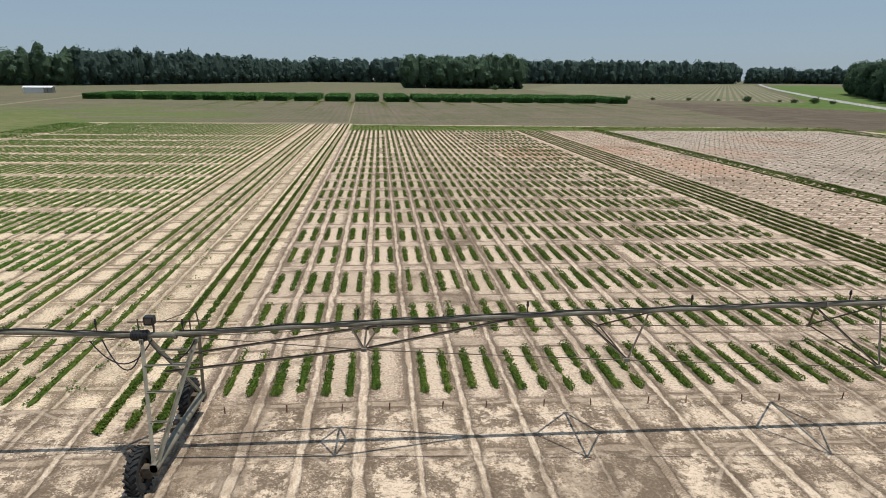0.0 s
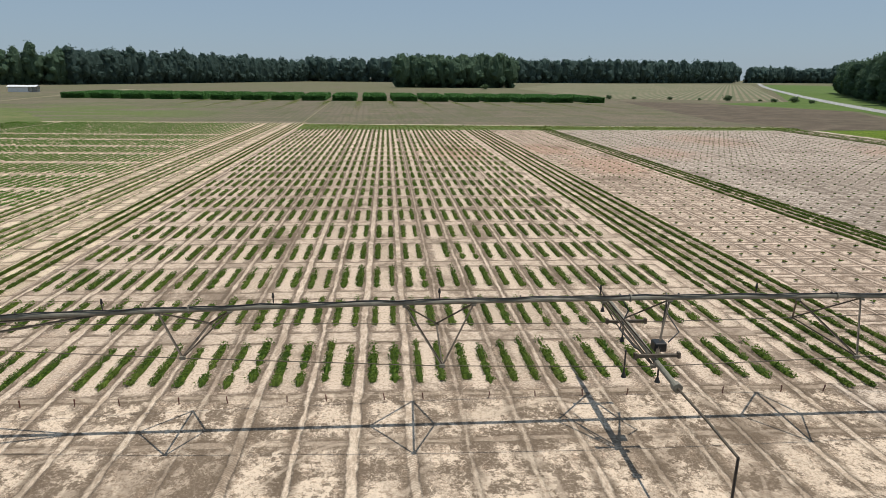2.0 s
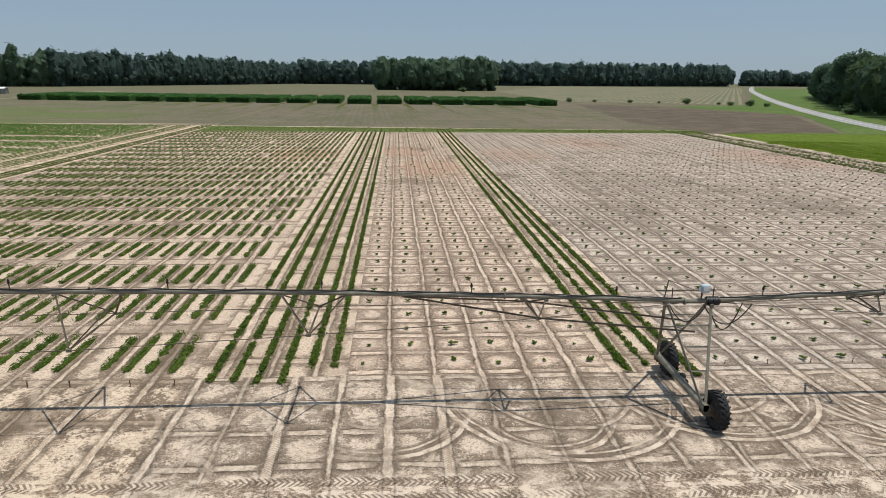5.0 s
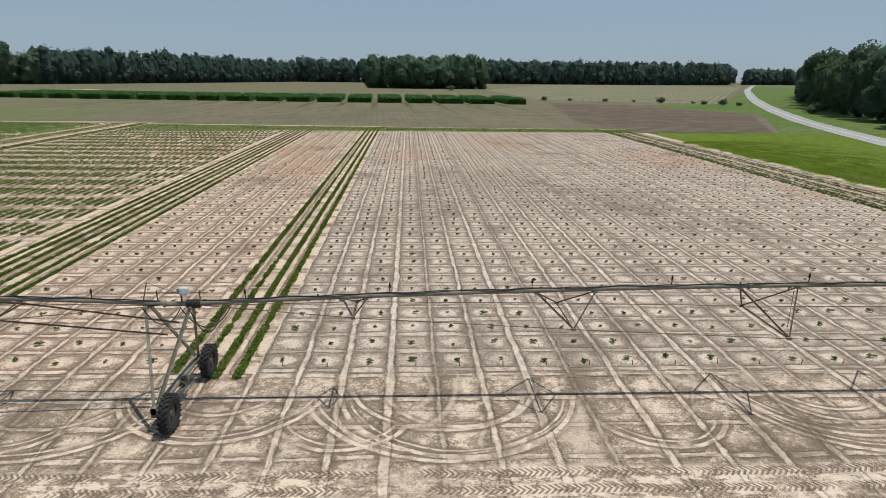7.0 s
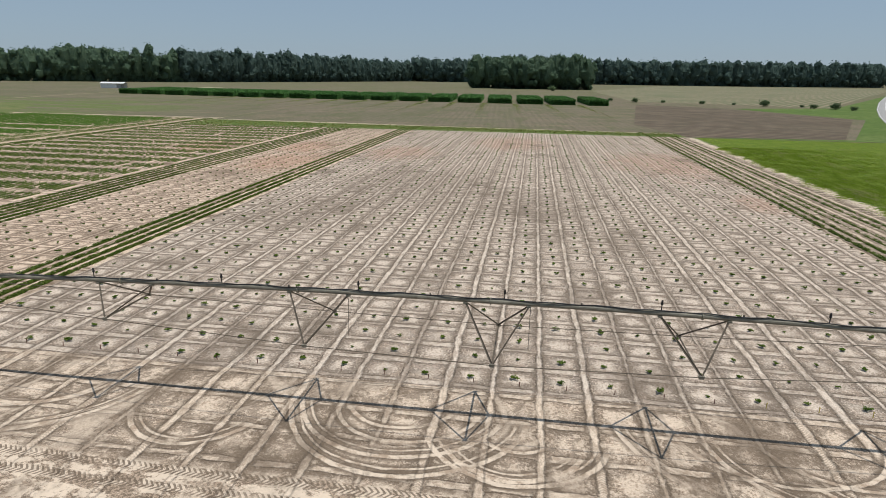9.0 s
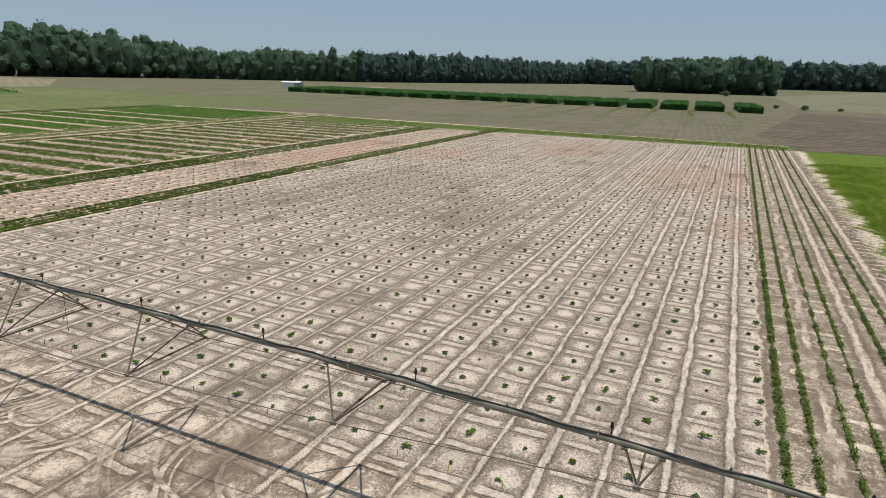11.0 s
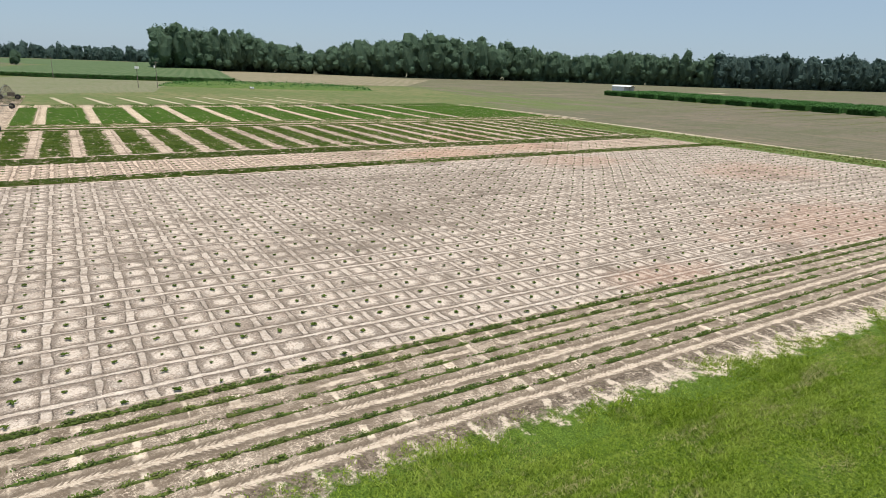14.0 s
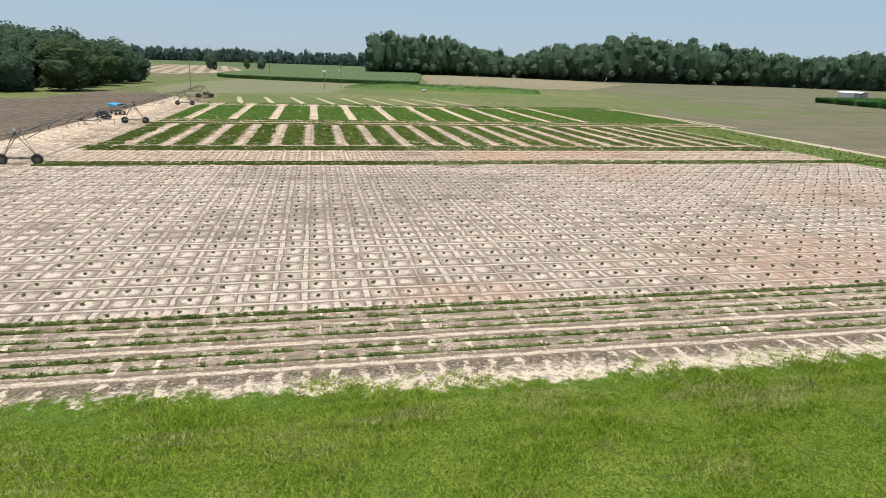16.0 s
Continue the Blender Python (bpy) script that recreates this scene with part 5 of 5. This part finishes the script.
    for s in np.arange(first, length - 1, 5.1):
        ob = new("sprinkler", hm)
        ob.parent = sp
        ob.location = (s, 0, zz(s) + 0.05)
        if s + 2.55 < length - 1:
            ob = new("pipe_plug", pm)
            ob.parent = sp
            ob.location = (s + 2.55, 0, zz(s + 2.55) + 0.05)
    # thin hoses that hang from the pipe
    for s in hoses:
        bm = bmesh.new()
        tube(bm, [(s, 0.06, zz(s) + 0.05), (s + 0.03, 0.12, zz(s) - 0.3), (s + 0.02, 0.12, zz(s) - 1.7)], 0.012, 5)
        part("drop_hose", bm, M["black"], sp, "thin black drop hose")
    return sp


tower(*TOWERS[0], 1, "steel drive tower with black tractor wheels and pale control box", "pale")
tower(*TOWERS[1], -1, "steel drive tower with black tractor wheels and black control box", "black")
tower(*TOWERS[2], -1, "steel drive tower with two black wheels far off", "black")
tower(*T_EAST, 1, "steel drive tower with two black tractor wheels at the span end", "black")
irrigation_span(TOWERS[1], TOWERS[0], "arched steel irrigation span on a rod truss over crop plots", 3, 0.8)
irrigation_span(TOWERS[0], T_EAST, "arched steel irrigation span on a rod truss over young plants", 0, 2.25, (22.2, 28.6))
irrigation_span(TOWERS[2], TOWERS[1], "arched steel irrigation span far off over the headland", 0)
irrigation_span(TOWERS[3], TOWERS[2], "arched steel irrigation span at the far end of the machine", 0)


def cart():
    x, y = TOWERS[3]
    t = thing("drive_cart", (x, y, terrain(x, y) + 0.03), "four-wheeled steel drive cart at the machine's end", "drive cart")
    for px in (-1.6, 1.6):
        for py in (-2.1, 2.1):
            wheel(t, px, py, 0.64)
    bm = bmesh.new()
    box(bm, 0, 0, 0.9, 3.0, 3.6, 0.16)
    box(bm, 0.4, 0.6, 1.45, 1.3, 1.9, 0.95)
    part("chassis", bm, M["dark_steel"], t)
    for sx in (-1.2, 1.2):
        for sy in (-1.7, 1.7):
            bm = bmesh.new()
            angle_iron(bm, (sx, sy, 0.95), (sx * 0.3, 0, PIPE_Z), 0.1)
            part("leg", bm, M["steel"], t)


cart()


def boom():
    """A side boom hung under the span: pipe across it with crossbars, drop nozzles and a black box."""
    x, y = -31.65, 20.42
    b = thing("side_boom", (x, y, 0.03), "steel side boom with drop nozzles hung under the span", "boom")
    bm = bmesh.new()
    tube(bm, [(0, 3.0, 3.22), (0, 1.0, 3.1), (0, -1.8, 2.95), (0, -3.2, 2.9)], 0.085, 10)
    bar(bm, (0, -3.1, 2.9), (0, -3.3, 2.9), 0.14, 12)
    part("boom_pipe", bm, M["steel"], b, "galvanised steel pipe")
    bm = bmesh.new()
    tube(bm, [(0, -3.2, 2.9), (0, -5.0, 2.93), (0, -6.5, 2.9)], 0.035, 8)
    part("end_pipe", bm, M["dark_steel"], b, "thin dark grey pipe")
    bm = bmesh.new()
    bar(bm, (0, 3.0, 3.22), (0, 4.2, 3.3), 0.035, 8)
    part("end_pipe", bm, M["dark_steel"], b, "thin dark grey pipe")
    for yy in (0.95, -1.75):
        bm = bmesh.new()
        box(bm, 0, yy, 3.16, 1.4, 0.09, 0.09)
        for sx in (-0.66, 0.66):
            box(bm, sx, yy, 3.17, 0.08, 0.13, 0.18)
        part("cross_bar", bm, M["dark_steel"], b)
    bm = bmesh.new()
    box(bm, 0.24, -1.25, 3.26, 0.38, 0.36, 0.3)
    bmesh.ops.bevel(bm, geom=bm.edges[:], offset=0.03, segments=1, affect="EDGES")
    part("pump_box", bm, M["black"], b, "black pump box")
    for px, py, zt, zl in ((-0.75, -1.2, 3.1, 0.75), (0.0, -1.95, 3.0, 0.45), (0, -6.5, 2.9, 1.35), (0.05, 3.6, 3.25, 0.6), (-0.1, 0.9, 3.1, 0.5)):
        bm = bmesh.new()
        bar(bm, (px, py, zt), (px, py, zt - zl), 0.034 if zl > 1 else 0.028, 6)
        bar(bm, (px, py, zt - zl - 0.16), (px, py, zt - zl), 0.09, 8, 0.04)
        part("drop_nozzle", bm, M["black"], b, "black drop nozzle")
    for sx in (-1, 1):
        bm = bmesh.new()
        angle_iron(bm, (sx * 1.05, 0.3, 4.25), (sx * 0.05, -1.7, 3.05), 0.06)
        part("hanger", bm, M["dark_steel"], b)
    bm = bmesh.new()
    tube(bm, [(-0.55, 0.3, 4.4), (-0.4, -0.2, 4.0), (-0.75, -0.5, 3.5), (-0.5, -1.2, 3.2), (-0.2, -1.6, 3.1)], 0.025, 6)
    tube(bm, [(1.0, 0.3, 4.4), (0.85, -0.3, 3.9), (1.05, -0.8, 3.5), (0.6, -1.1, 3.3)], 0.025, 6)
    part("hose", bm, M["black"], b, "black looping hose")


boom()


# ---- trees ----
def lump_shapes(rng, count):
    """Closed, knobbly masses of foliage of radius about 1, as separate faces."""
    bm = bmesh.new()
    bmesh.ops.create_icosphere(bm, subdivisions=2, radius=1.0)
    co = np.array([tuple(v.co) for v in bm.verts])
    tri = np.array([[v.index for v in f.verts] for f in bm.faces])
    bm.free()
    out = []
    for _ in range(count):
        r = np.ones(len(co))
        for k in range(10):
            q = rng.normal(size=3)
            q *= rng.uniform(4, 11) / np.linalg.norm(q)
            r += 0.055 * np.sin(co @ q + rng.uniform(0, 7))
        c = co * (r * rng.uniform(0.9, 1.1, len(co)))[:, None]
        out.append(np.concatenate([c[tri], c[tri[:, 2:3]]], 1))
    return out


LUMPS = lump_shapes(np.random.default_rng(3), 14)


def crown_faces(rng, n, height, width, base, size, boughs=7):
    """Faces of a broad, domed crown: knobbly boughs pressed together, covered with leaf clumps that break the outline."""
    L = [(0, 0, base + (height - base) * 0.48, width * 0.44, (height - base) * 0.48)]
    for k in range(boughs):
        a, f = rng.uniform(0, 2 * math.pi), (k + rng.uniform(0, 1)) / boughs
        r = width * rng.uniform(0.17, 0.27)
        d = width * 0.36 * math.sqrt(max(0.05, 1 - (1.5 * f - 0.6) ** 2))
        L.append((math.cos(a) * d, math.sin(a) * d, base + r * 0.8 + (height * 0.96 - base - r * 1.8) * f, r, r))
    body = []
    for x, y, z, r, h in L:
        t = rng.uniform(0, 2 * math.pi)
        c, q = math.cos(t), math.sin(t)
        body.append((LUMPS[int(rng.integers(len(LUMPS)))] @ np.array([[c, -q, 0], [q, c, 0], [0, 0, 1]])) * (r * 0.87, r * 0.87, h * 0.87) + (x, y, z))
    L = np.array(L)
    area = L[:, 3] * L[:, 4]
    pick = rng.choice(len(L), n, p=area / area.sum())
    d = rng.normal(size=(n, 3))
    d /= np.linalg.norm(d, axis=1, keepdims=True)
    k = rng.uniform(0.84, 1.03, n)[:, None]
    lv = leaves(rng, L[pick, :3] + d * k * L[pick][:, [3, 3, 4]], size * rng.uniform(0.6, 1.25, n), 0.0, 0.85)
    return np.concatenate([lv] + body)


def trunk_mesh(bm, rng, height, width, base):
    top = base + (height - base) * 0.55
    r = 0.018 * height
    pts = [(0, 0, -0.2), (rng.normal(0, 0.1), rng.normal(0, 0.1), base * 0.6), (rng.normal(0, 0.3), rng.normal(0, 0.3), top)]
    for a, b, f in zip(pts, pts[1:], (1.0, 0.75)):
        bar(bm, a, b, r * f, 7, r * f * 0.7)
    for k in range(5):
        a = rng.uniform(0, 2 * math.pi)
        z = base * 0.7 + (top - base * 0.7) * k / 5
        bar(bm, (0, 0, z), (math.cos(a) * width * 0.28, math.sin(a) * width * 0.28, z + width * 0.25), r * 0.4, 5, r * 0.12)


def tree_kind(name, rng, height, width, base, n, size, mat):
    t = new(name)
    bm = bmesh.new()
    trunk_mesh(bm, rng, height, width, base)
    part("trunk", bm, M["bark"], t)
    c = new("crown", poly_mesh("crown", crown_faces(rng, n, height, width, base, size, 8), 4, mat))
    c.parent = t
    return t


TR = np.random.default_rng(21)


def tree_group(kinds, spots, label, group, wide=1.0):
    for i, (x, y, k) in enumerate(spots):
        src = kinds[i % len(kinds)]
        m = pose(x, y, terrain(x, y), 0, 0, TR.uniform(0, 360))
        ob = copy_thing(src, m)
        ob.scale = (k * wide * TR.uniform(0.9, 1.1), k * wide * TR.uniform(0.9, 1.1), k * (1.0 if wide == 1.0 else 0.86))
        tagged(ob, label, "tree", group)


road_kinds = [tree_kind("tree", TR, 22 + 2 * i, 15 + i, 0.4, 2300, 1.0, M["tree"] if i != 1 else M["tree_light"]) for i in range(4)]
line = [(126, 150), (136, 175), (146, 205), (163, 245), (192, 305), (236, 380), (285, 465), (330, 540)]
spots = []
for (x0, y0), (x1, y1) in zip(line, line[1:]):
    d = math.hypot(x1 - x0, y1 - y0)
    for i in range(max(1, round(d / 13))):
        f = i / max(1, round(d / 13))
        for off in ((7, 21) if i % 2 else (8,)):
            spots.append((x0 + (x1 - x0) * f + off + TR.normal(0, 1.5), y0 + (y1 - y0) * f - off * 0.35 + TR.normal(0, 2), TR.uniform(0.75, 1.08)))
tree_group(road_kinds, spots, "tall broad green tree beside the road", "trees along the road")

west_spots = [(-160, -44, 0.8), (-172, -30, 0.95), (-186, -58, 1.05), (-198, -40, 1.0), (-214, -62, 1.1), (-216, -36, 0.95), (-230, -52, 1.05), (-243, -34, 0.9), (-256, -46, 1.0), (-176, -72, 1.1), (-205, -80, 1.15), (-236, -74, 1.1), (-262, -30, 0.8), (-150, -62, 0.95), (-270, -60, 1.0), (-166, -52, 1.0), (-190, -98, 1.1), (-218, -102, 1.1), (-246, -96, 1.1), (-272, -84, 1.1), (-292, -70, 1.0), (-286, -48, 0.95), (-304, -58, 0.95), (-234, -62, 1.0), (-200, -58, 1.0)]
tree_group(road_kinds, west_spots, "large shade tree beside the fallow field", "shade trees west of the field", 1.3)
tree_group(road_kinds, [(-600, -45, 0.85), (-690, -18, 0.5), (-690, -2, 0.6)], "lone tree in a far green field", "lone field trees")
for k in road_kinds:
    for o in list(k.children_recursive) + [k]:
        bpy.data.objects.remove(o)


def wood(name, line, height, rows, gap, leaf, label, per=420, leafage="tree", jitter=0.06):
    """A wood as one mass of many uneven crowns along a line on the ground."""
    crowns, trunks = [], bmesh.new()
    for (x0, y0, *k0), (x1, y1, *k1) in zip(line, line[1:]):
        k0, k1 = (k0 or [1.0])[0], (k1 or [1.0])[0]
        d = math.hypot(x1 - x0, y1 - y0)
        ux, uy = (x1 - x0) / d, (y1 - y0) / d
        n = max(1, round(d / gap))
        for r in range(rows):
            for i in range(n):
                s = (i + 0.5 * (r % 2) + TR.uniform(-0.35, 0.35)) * gap
                off = r * gap * 0.8 + TR.uniform(-0.3, 0.3) * gap
                x, y = x0 + ux * s - uy * off, y0 + uy * s + ux * off
                h = height * (k0 + (k1 - k0) * s / d) * (1 + TR.normal(0, jitter)) * (0.85 if r == 0 else 1.0)
                w = min(h * 0.72, gap * 1.75) * TR.uniform(0.85, 1.3)
                z = terrain(x, y)
                base = -h * 0.22 if r == 0 else h * 0.1
                crowns.append(crown_faces(TR, per if r < 1 else per // 2, h, w, base, leaf) + (x, y, z))
                if r == 0:
                    bar(trunks, (x, y, z - 0.3), (x, y, z + h * 0.5), h * 0.016, 6, h * 0.008)
    # undergrowth at the foot of the front trees
    under = []
    for (x0, y0, *_), (x1, y1, *_) in zip(line, line[1:]):
        d = math.hypot(x1 - x0, y1 - y0)
        ux, uy = (x1 - x0) / d, (y1 - y0) / d
        m = max(2, round(d / 5))
        offs = gap * TR.uniform(0.55, 1.0, m + 1)
        for i in range(m):
            a, b = d * i / m, d * (i + 1) / m
            pa = (x0 + ux * a - uy * offs[i], y0 + uy * a + ux * offs[i])
            pb = (x0 + ux * b - uy * offs[i + 1], y0 + uy * b + ux * offs[i + 1])
            za, zb = terrain(*pa), terrain(*pb)
            k = 46
            f = TR.uniform(0, 1, k)
            o = -gap * TR.uniform(-0.1, 0.3, k)
            xx, yy = x0 + ux * (a + (b - a) * f) - uy * o, y0 + uy * (a + (b - a) * f) + ux * o
            under.append(np.stack([xx, yy, (za + zb) / 2 + height * 0.42 * TR.uniform(0, 1, k) ** 1.4], 1))
    crowns.append(leaves(TR, np.concatenate(under), leaf * 1.35, 0.3, 0.8))
    w = thing(name, (0, 0, 0), label, "wood")
    w["kind"] = "stuff"
    c = new("crowns", poly_mesh("crowns", np.concatenate(crowns), 4, M[leafage]))
    c.parent = w
    part("trunks", trunks, M["bark"], w)


wood("north_wood", [(70, 690), (10, 684), (-48, 692)], 36, 3, 9, 1.7, "dark green clump of tall mixed trees in the fields", 640, "tree", jitter=0.06)
wood("far_wood", [(740, 1500), (420, 1310), (198, 1250), (-30, 1262), (-242, 1279)], 50, 2, 13, 2.9, "long dark line of tall trees behind the fields", 330, "far_hazed_leaf", jitter=0.06)
wood("far_pine_wood", [(-242, 1279), (-330, 930), (-402, 690)], 41, 2, 9, 2.2, "dark pine wood behind the fields", 360, "far_hazed_leaf", jitter=0.06)
wood("west_wood", [(-402, 690, 1.05), (-480, 610, 1.04), (-510, 578, 0.95), (-560, 520, 1.15)], 37, 2, 10, 1.7, "tall green mixed wood behind the shed", 640, "tree", jitter=0.07)
wood("hill_wood", [(-560, 520, 1.05), (-572, 410, 1.25), (-600, 340, 1.0), (-650, 300, 0.62)], 41, 3, 12, 1.7, "very tall dark green wood across the grass", 760, "tree", jitter=0.07)
wood("southwest_wood", [(-650, 300, 0.65), (-690, 220, 1.08), (-660, 118, 1.22)], 39, 3, 11, 1.7, "tall dark green wood at the far grass edge", 760, "tree", jitter=0.07)
wood("horizon_wood", [(-1100, 700), (-1300, 420), (-1500, 100), (-1450, -250), (-1200, -500)], 36, 1, 10, 3.0, "distant low line of trees", 240, "far_hazed_leaf", jitter=0.1)
wood("road_end_wood", [(1150, 1650), (1000, 1700), (850, 1640)], 44, 2, 15, 3.0, "distant trees at the end of the road", 240, "far_hazed_leaf", jitter=0.06)


# ---- small things in the distance ----
def bush(x, y, k):
    ob = new("bush", poly_mesh("bush", leaves(TR, np.concatenate([TR.normal(0, 1, (260, 3)) * (0.8 * k, 0.8 * k, 0.5 * k) * 0.6 + (TR.normal(0, 0.4), TR.normal(0, 0.4), 0.8 * k) for _ in range(2)]), 0.4 * k, 0.3), 4, M["tree_light"]))
    ob.location = (x, y, terrain(x, y))
    tagged(ob, "small round green bush at a field boundary", "bush", "bushes along the field boundary")


for x, y, k in ((133, 334, 2.0), (108, 348, 1.1), (121, 341, 0.8), (74, 352, 1.5), (62, 365, 1.2), (150, 318, 1.3), (157, 312, 1.9), (162, 305, 1.2), (50, 372, 1.0), (150, 330, 0.8), (33, 600, 3.0), (170, 255, 2.6), (155, 236, 2.0), (88, 352, 1.0)):
    bush(x, y, k)


def shed():
    x, y = -284.0, 417.0
    s = thing("shed", (x, y, terrain(x, y)), "white metal field shed with one open bay", "shed", rz=14)
    s.scale = (0.85, 0.85, 0.85)
    bm = bmesh.new()
    box(bm, -2.6, 0, 1.9, 13.0, 8.6, 3.8)
    part("wall", bm, M["whitemetal"], s)
    bm = bmesh.new()
    for sy in (-1, 1):
        m = Matrix.Translation((0, sy * 2.5, 4.35)) @ Matrix.Rotation(-sy * radians(13), 4, "X")
        box(bm, 0, 0, 0, 19.6, 5.3, 0.12, m)
    part("roof", bm, M["whitemetal"], s, "white sheet metal roof")
    for px in (4.2, 9.3):
        for py in (-4.2, 4.2):
            bm = bmesh.new()
            box(bm, px, py, 1.9, 0.22, 0.22, 3.8)
            part("post", bm, M["wood"], s)
    bm = bmesh.new()
    box(bm, 6.7, 4.2, 1.9, 5.0, 0.12, 3.8)
    part("rear_wall", bm, M["whitemetal"], s)


shed()


def pole(x, y, h, boxes):
    p = thing("utility_pole", (x, y, terrain(x, y)), "grey wooden utility pole", "utility pole", "utility poles")
    bm = bmesh.new()
    bar(bm, (0, 0, -0.3), (0, 0, h), 0.17, 8, 0.11)
    part("pole", bm, M["wood"], p)
    bm = bmesh.new()
    box(bm, 0, 0, h - 0.5, 0.1, 2.2, 0.12)
    part("cross_arm", bm, M["wood"], p)
    for k in range(boxes):
        bm = bmesh.new()
        bar(bm, (0.35, -0.6 + 0.6 * k, h - 2.9), (0.35, -0.6 + 0.6 * k, h - 1.9), 0.28, 10)
        part("transformer", bm, M["white"], p, "pale grey transformer can")


pole(-236, 62, 11, 3)
pole(-238, 70, 11.5, 1)
pole(-190, 8, 12.5, 0)
pole(-330, 30, 11, 0)


def car(x, y, rz):
    c = thing("car", (x, y, terrain(x, y) + 0.03), "dark blue parked car beside the trial field", "car", rz=rz)
    bm = bmesh.new()
    box(bm, 0, 0, 0.68, 4.6, 1.8, 0.62)
    v = box(bm, -0.3, 0, 1.25, 2.7, 1.6, 0.58)
    for w in v:
        if w.co.z > 1.3:
            w.co.x = -0.3 + (w.co.x + 0.3) * 0.72
            w.co.y *= 0.86
    bmesh.ops.bevel(bm, geom=bm.edges[:], offset=0.07, segments=2, affect="EDGES")
    part("body", bm, M["carpaint"], c)
    for sy in (-1, 1):
        bm = bmesh.new()
        box(bm, -0.3, sy * 0.775, 1.27, 1.9, 0.03, 0.36)
        part("window", bm, M["glass"], c)
    for sx, rot in ((0.98, 32), (-1.58, -32)):
        bm = bmesh.new()
        box(bm, 0, 0, 0, 0.03, 1.35, 0.5, Matrix.Translation((sx - 0.06, 0, 1.27)) @ Matrix.Rotation(-radians(rot), 4, "Y"))
        part("windscreen", bm, M["glass"], c)
    for sy in (-0.6, 0.6):
        bm = bmesh.new()
        box(bm, 2.29, sy, 0.8, 0.06, 0.4, 0.16)
        part("headlight", bm, M["white"], c)
    for sx in (-1.4, 1.4):
        for sy in (-0.86, 0.86):
            bm = bmesh.new()
            bar(bm, (sx, sy - 0.11, 0.34), (sx, sy + 0.11, 0.34), 0.34, 16)
            w = part("wheel", bm, M["rubber"], c)
            bm = bmesh.new()
            bar(bm, (sx, sy - 0.12, 0.34), (sx, sy + 0.12, 0.34), 0.2, 10)
            part("rim", bm, M["steel"], w)


car(-70.5, 10.6, 35)


def trailer(x, y, rz):
    t = thing("trailer", (x, y, terrain(x, y) + 0.03), "field trailer with a bright blue tarpaulin canopy", "trailer", rz=rz)
    bm = bmesh.new()
    box(bm, 0, 0, 0.85, 4.6, 2.0, 0.16)
    bar(bm, (2.3, 0, 0.8), (3.7, 0, 0.55), 0.05, 6)
    part("bed", bm, M["wood"], t)
    bm = bmesh.new()
    for sy in (-1, 1):
        box(bm, 0, 0, 0, 4.9, 1.25, 0.05, Matrix.Translation((0, sy * 0.58, 2.5)) @ Matrix.Rotation(-sy * radians(14), 4, "X"))
        box(bm, 0, sy * 1.18, 2.1, 4.9, 0.04, 0.5)
    part("canopy", bm, M["bluecloth"], t, "bright blue tarpaulin")
    for sx in (-2.1, 2.1):
        for sy in (-0.95, 0.95):
            bm = bmesh.new()
            bar(bm, (sx, sy, 0.9), (sx, sy, 2.5), 0.04, 6)
            part("post", bm, M["steel"], t)
            bm = bmesh.new()
            bar(bm, (sx * 0.7, sy - 0.1, 0.38), (sx * 0.7, sy + 0.1, 0.38), 0.38, 14)
            part("wheel", bm, M["rubber"], t)


trailer(-80.5, 10.8, 35)


def pump_unit(x, y, rz):
    p = thing("pump_unit", (x, y, terrain(x, y) + 0.03), "small white pump unit with a tank in rough grass", "pump", rz=rz)
    p.scale = (0.6, 0.6, 0.6)
    bm = bmesh.new()
    box(bm, 0, 0, 0.25, 4.2, 1.7, 0.22)
    for px in (-1.6, 1.6):
        box(bm, px, 0, 0.08, 0.3, 1.9, 0.16)
    part("skid", bm, M["dark_steel"], p)
    bm = bmesh.new()
    bar(bm, (-1.7, 0, 1.05), (0.3, 0, 1.05), 0.68, 18)
    bmesh.ops.bevel(bm, geom=[e for e in bm.edges if len(e.link_faces) == 2 and e.calc_face_angle(0) > 1], offset=0.12, segments=2, affect="EDGES")
    part("tank", bm, M["white"], p, "white cylindrical tank")
    bm = bmesh.new()
    v = box(bm, 1.25, 0, 1.0, 1.5, 1.2, 1.25)
    bmesh.ops.bevel(bm, geom=bm.edges[:], offset=0.06, segments=2, affect="EDGES")
    part("engine_cover", bm, M["whitemetal"], p)
    bm = bmesh.new()
    tube(bm, [(1.9, 0.4, 0.8), (2.6, 0.5, 0.9), (3.0, 0.6, 0.4), (3.8, 0.8, 0.12)], 0.12, 8)
    part("outlet_pipe", bm, M["steel"], p)
    bm = bmesh.new()
    bar(bm, (1.5, -0.3, 1.6), (1.5, -0.3, 2.3), 0.06, 8)
    part("exhaust_pipe", bm, M["dark_steel"], p)


pump_unit(-238, 112, 30)
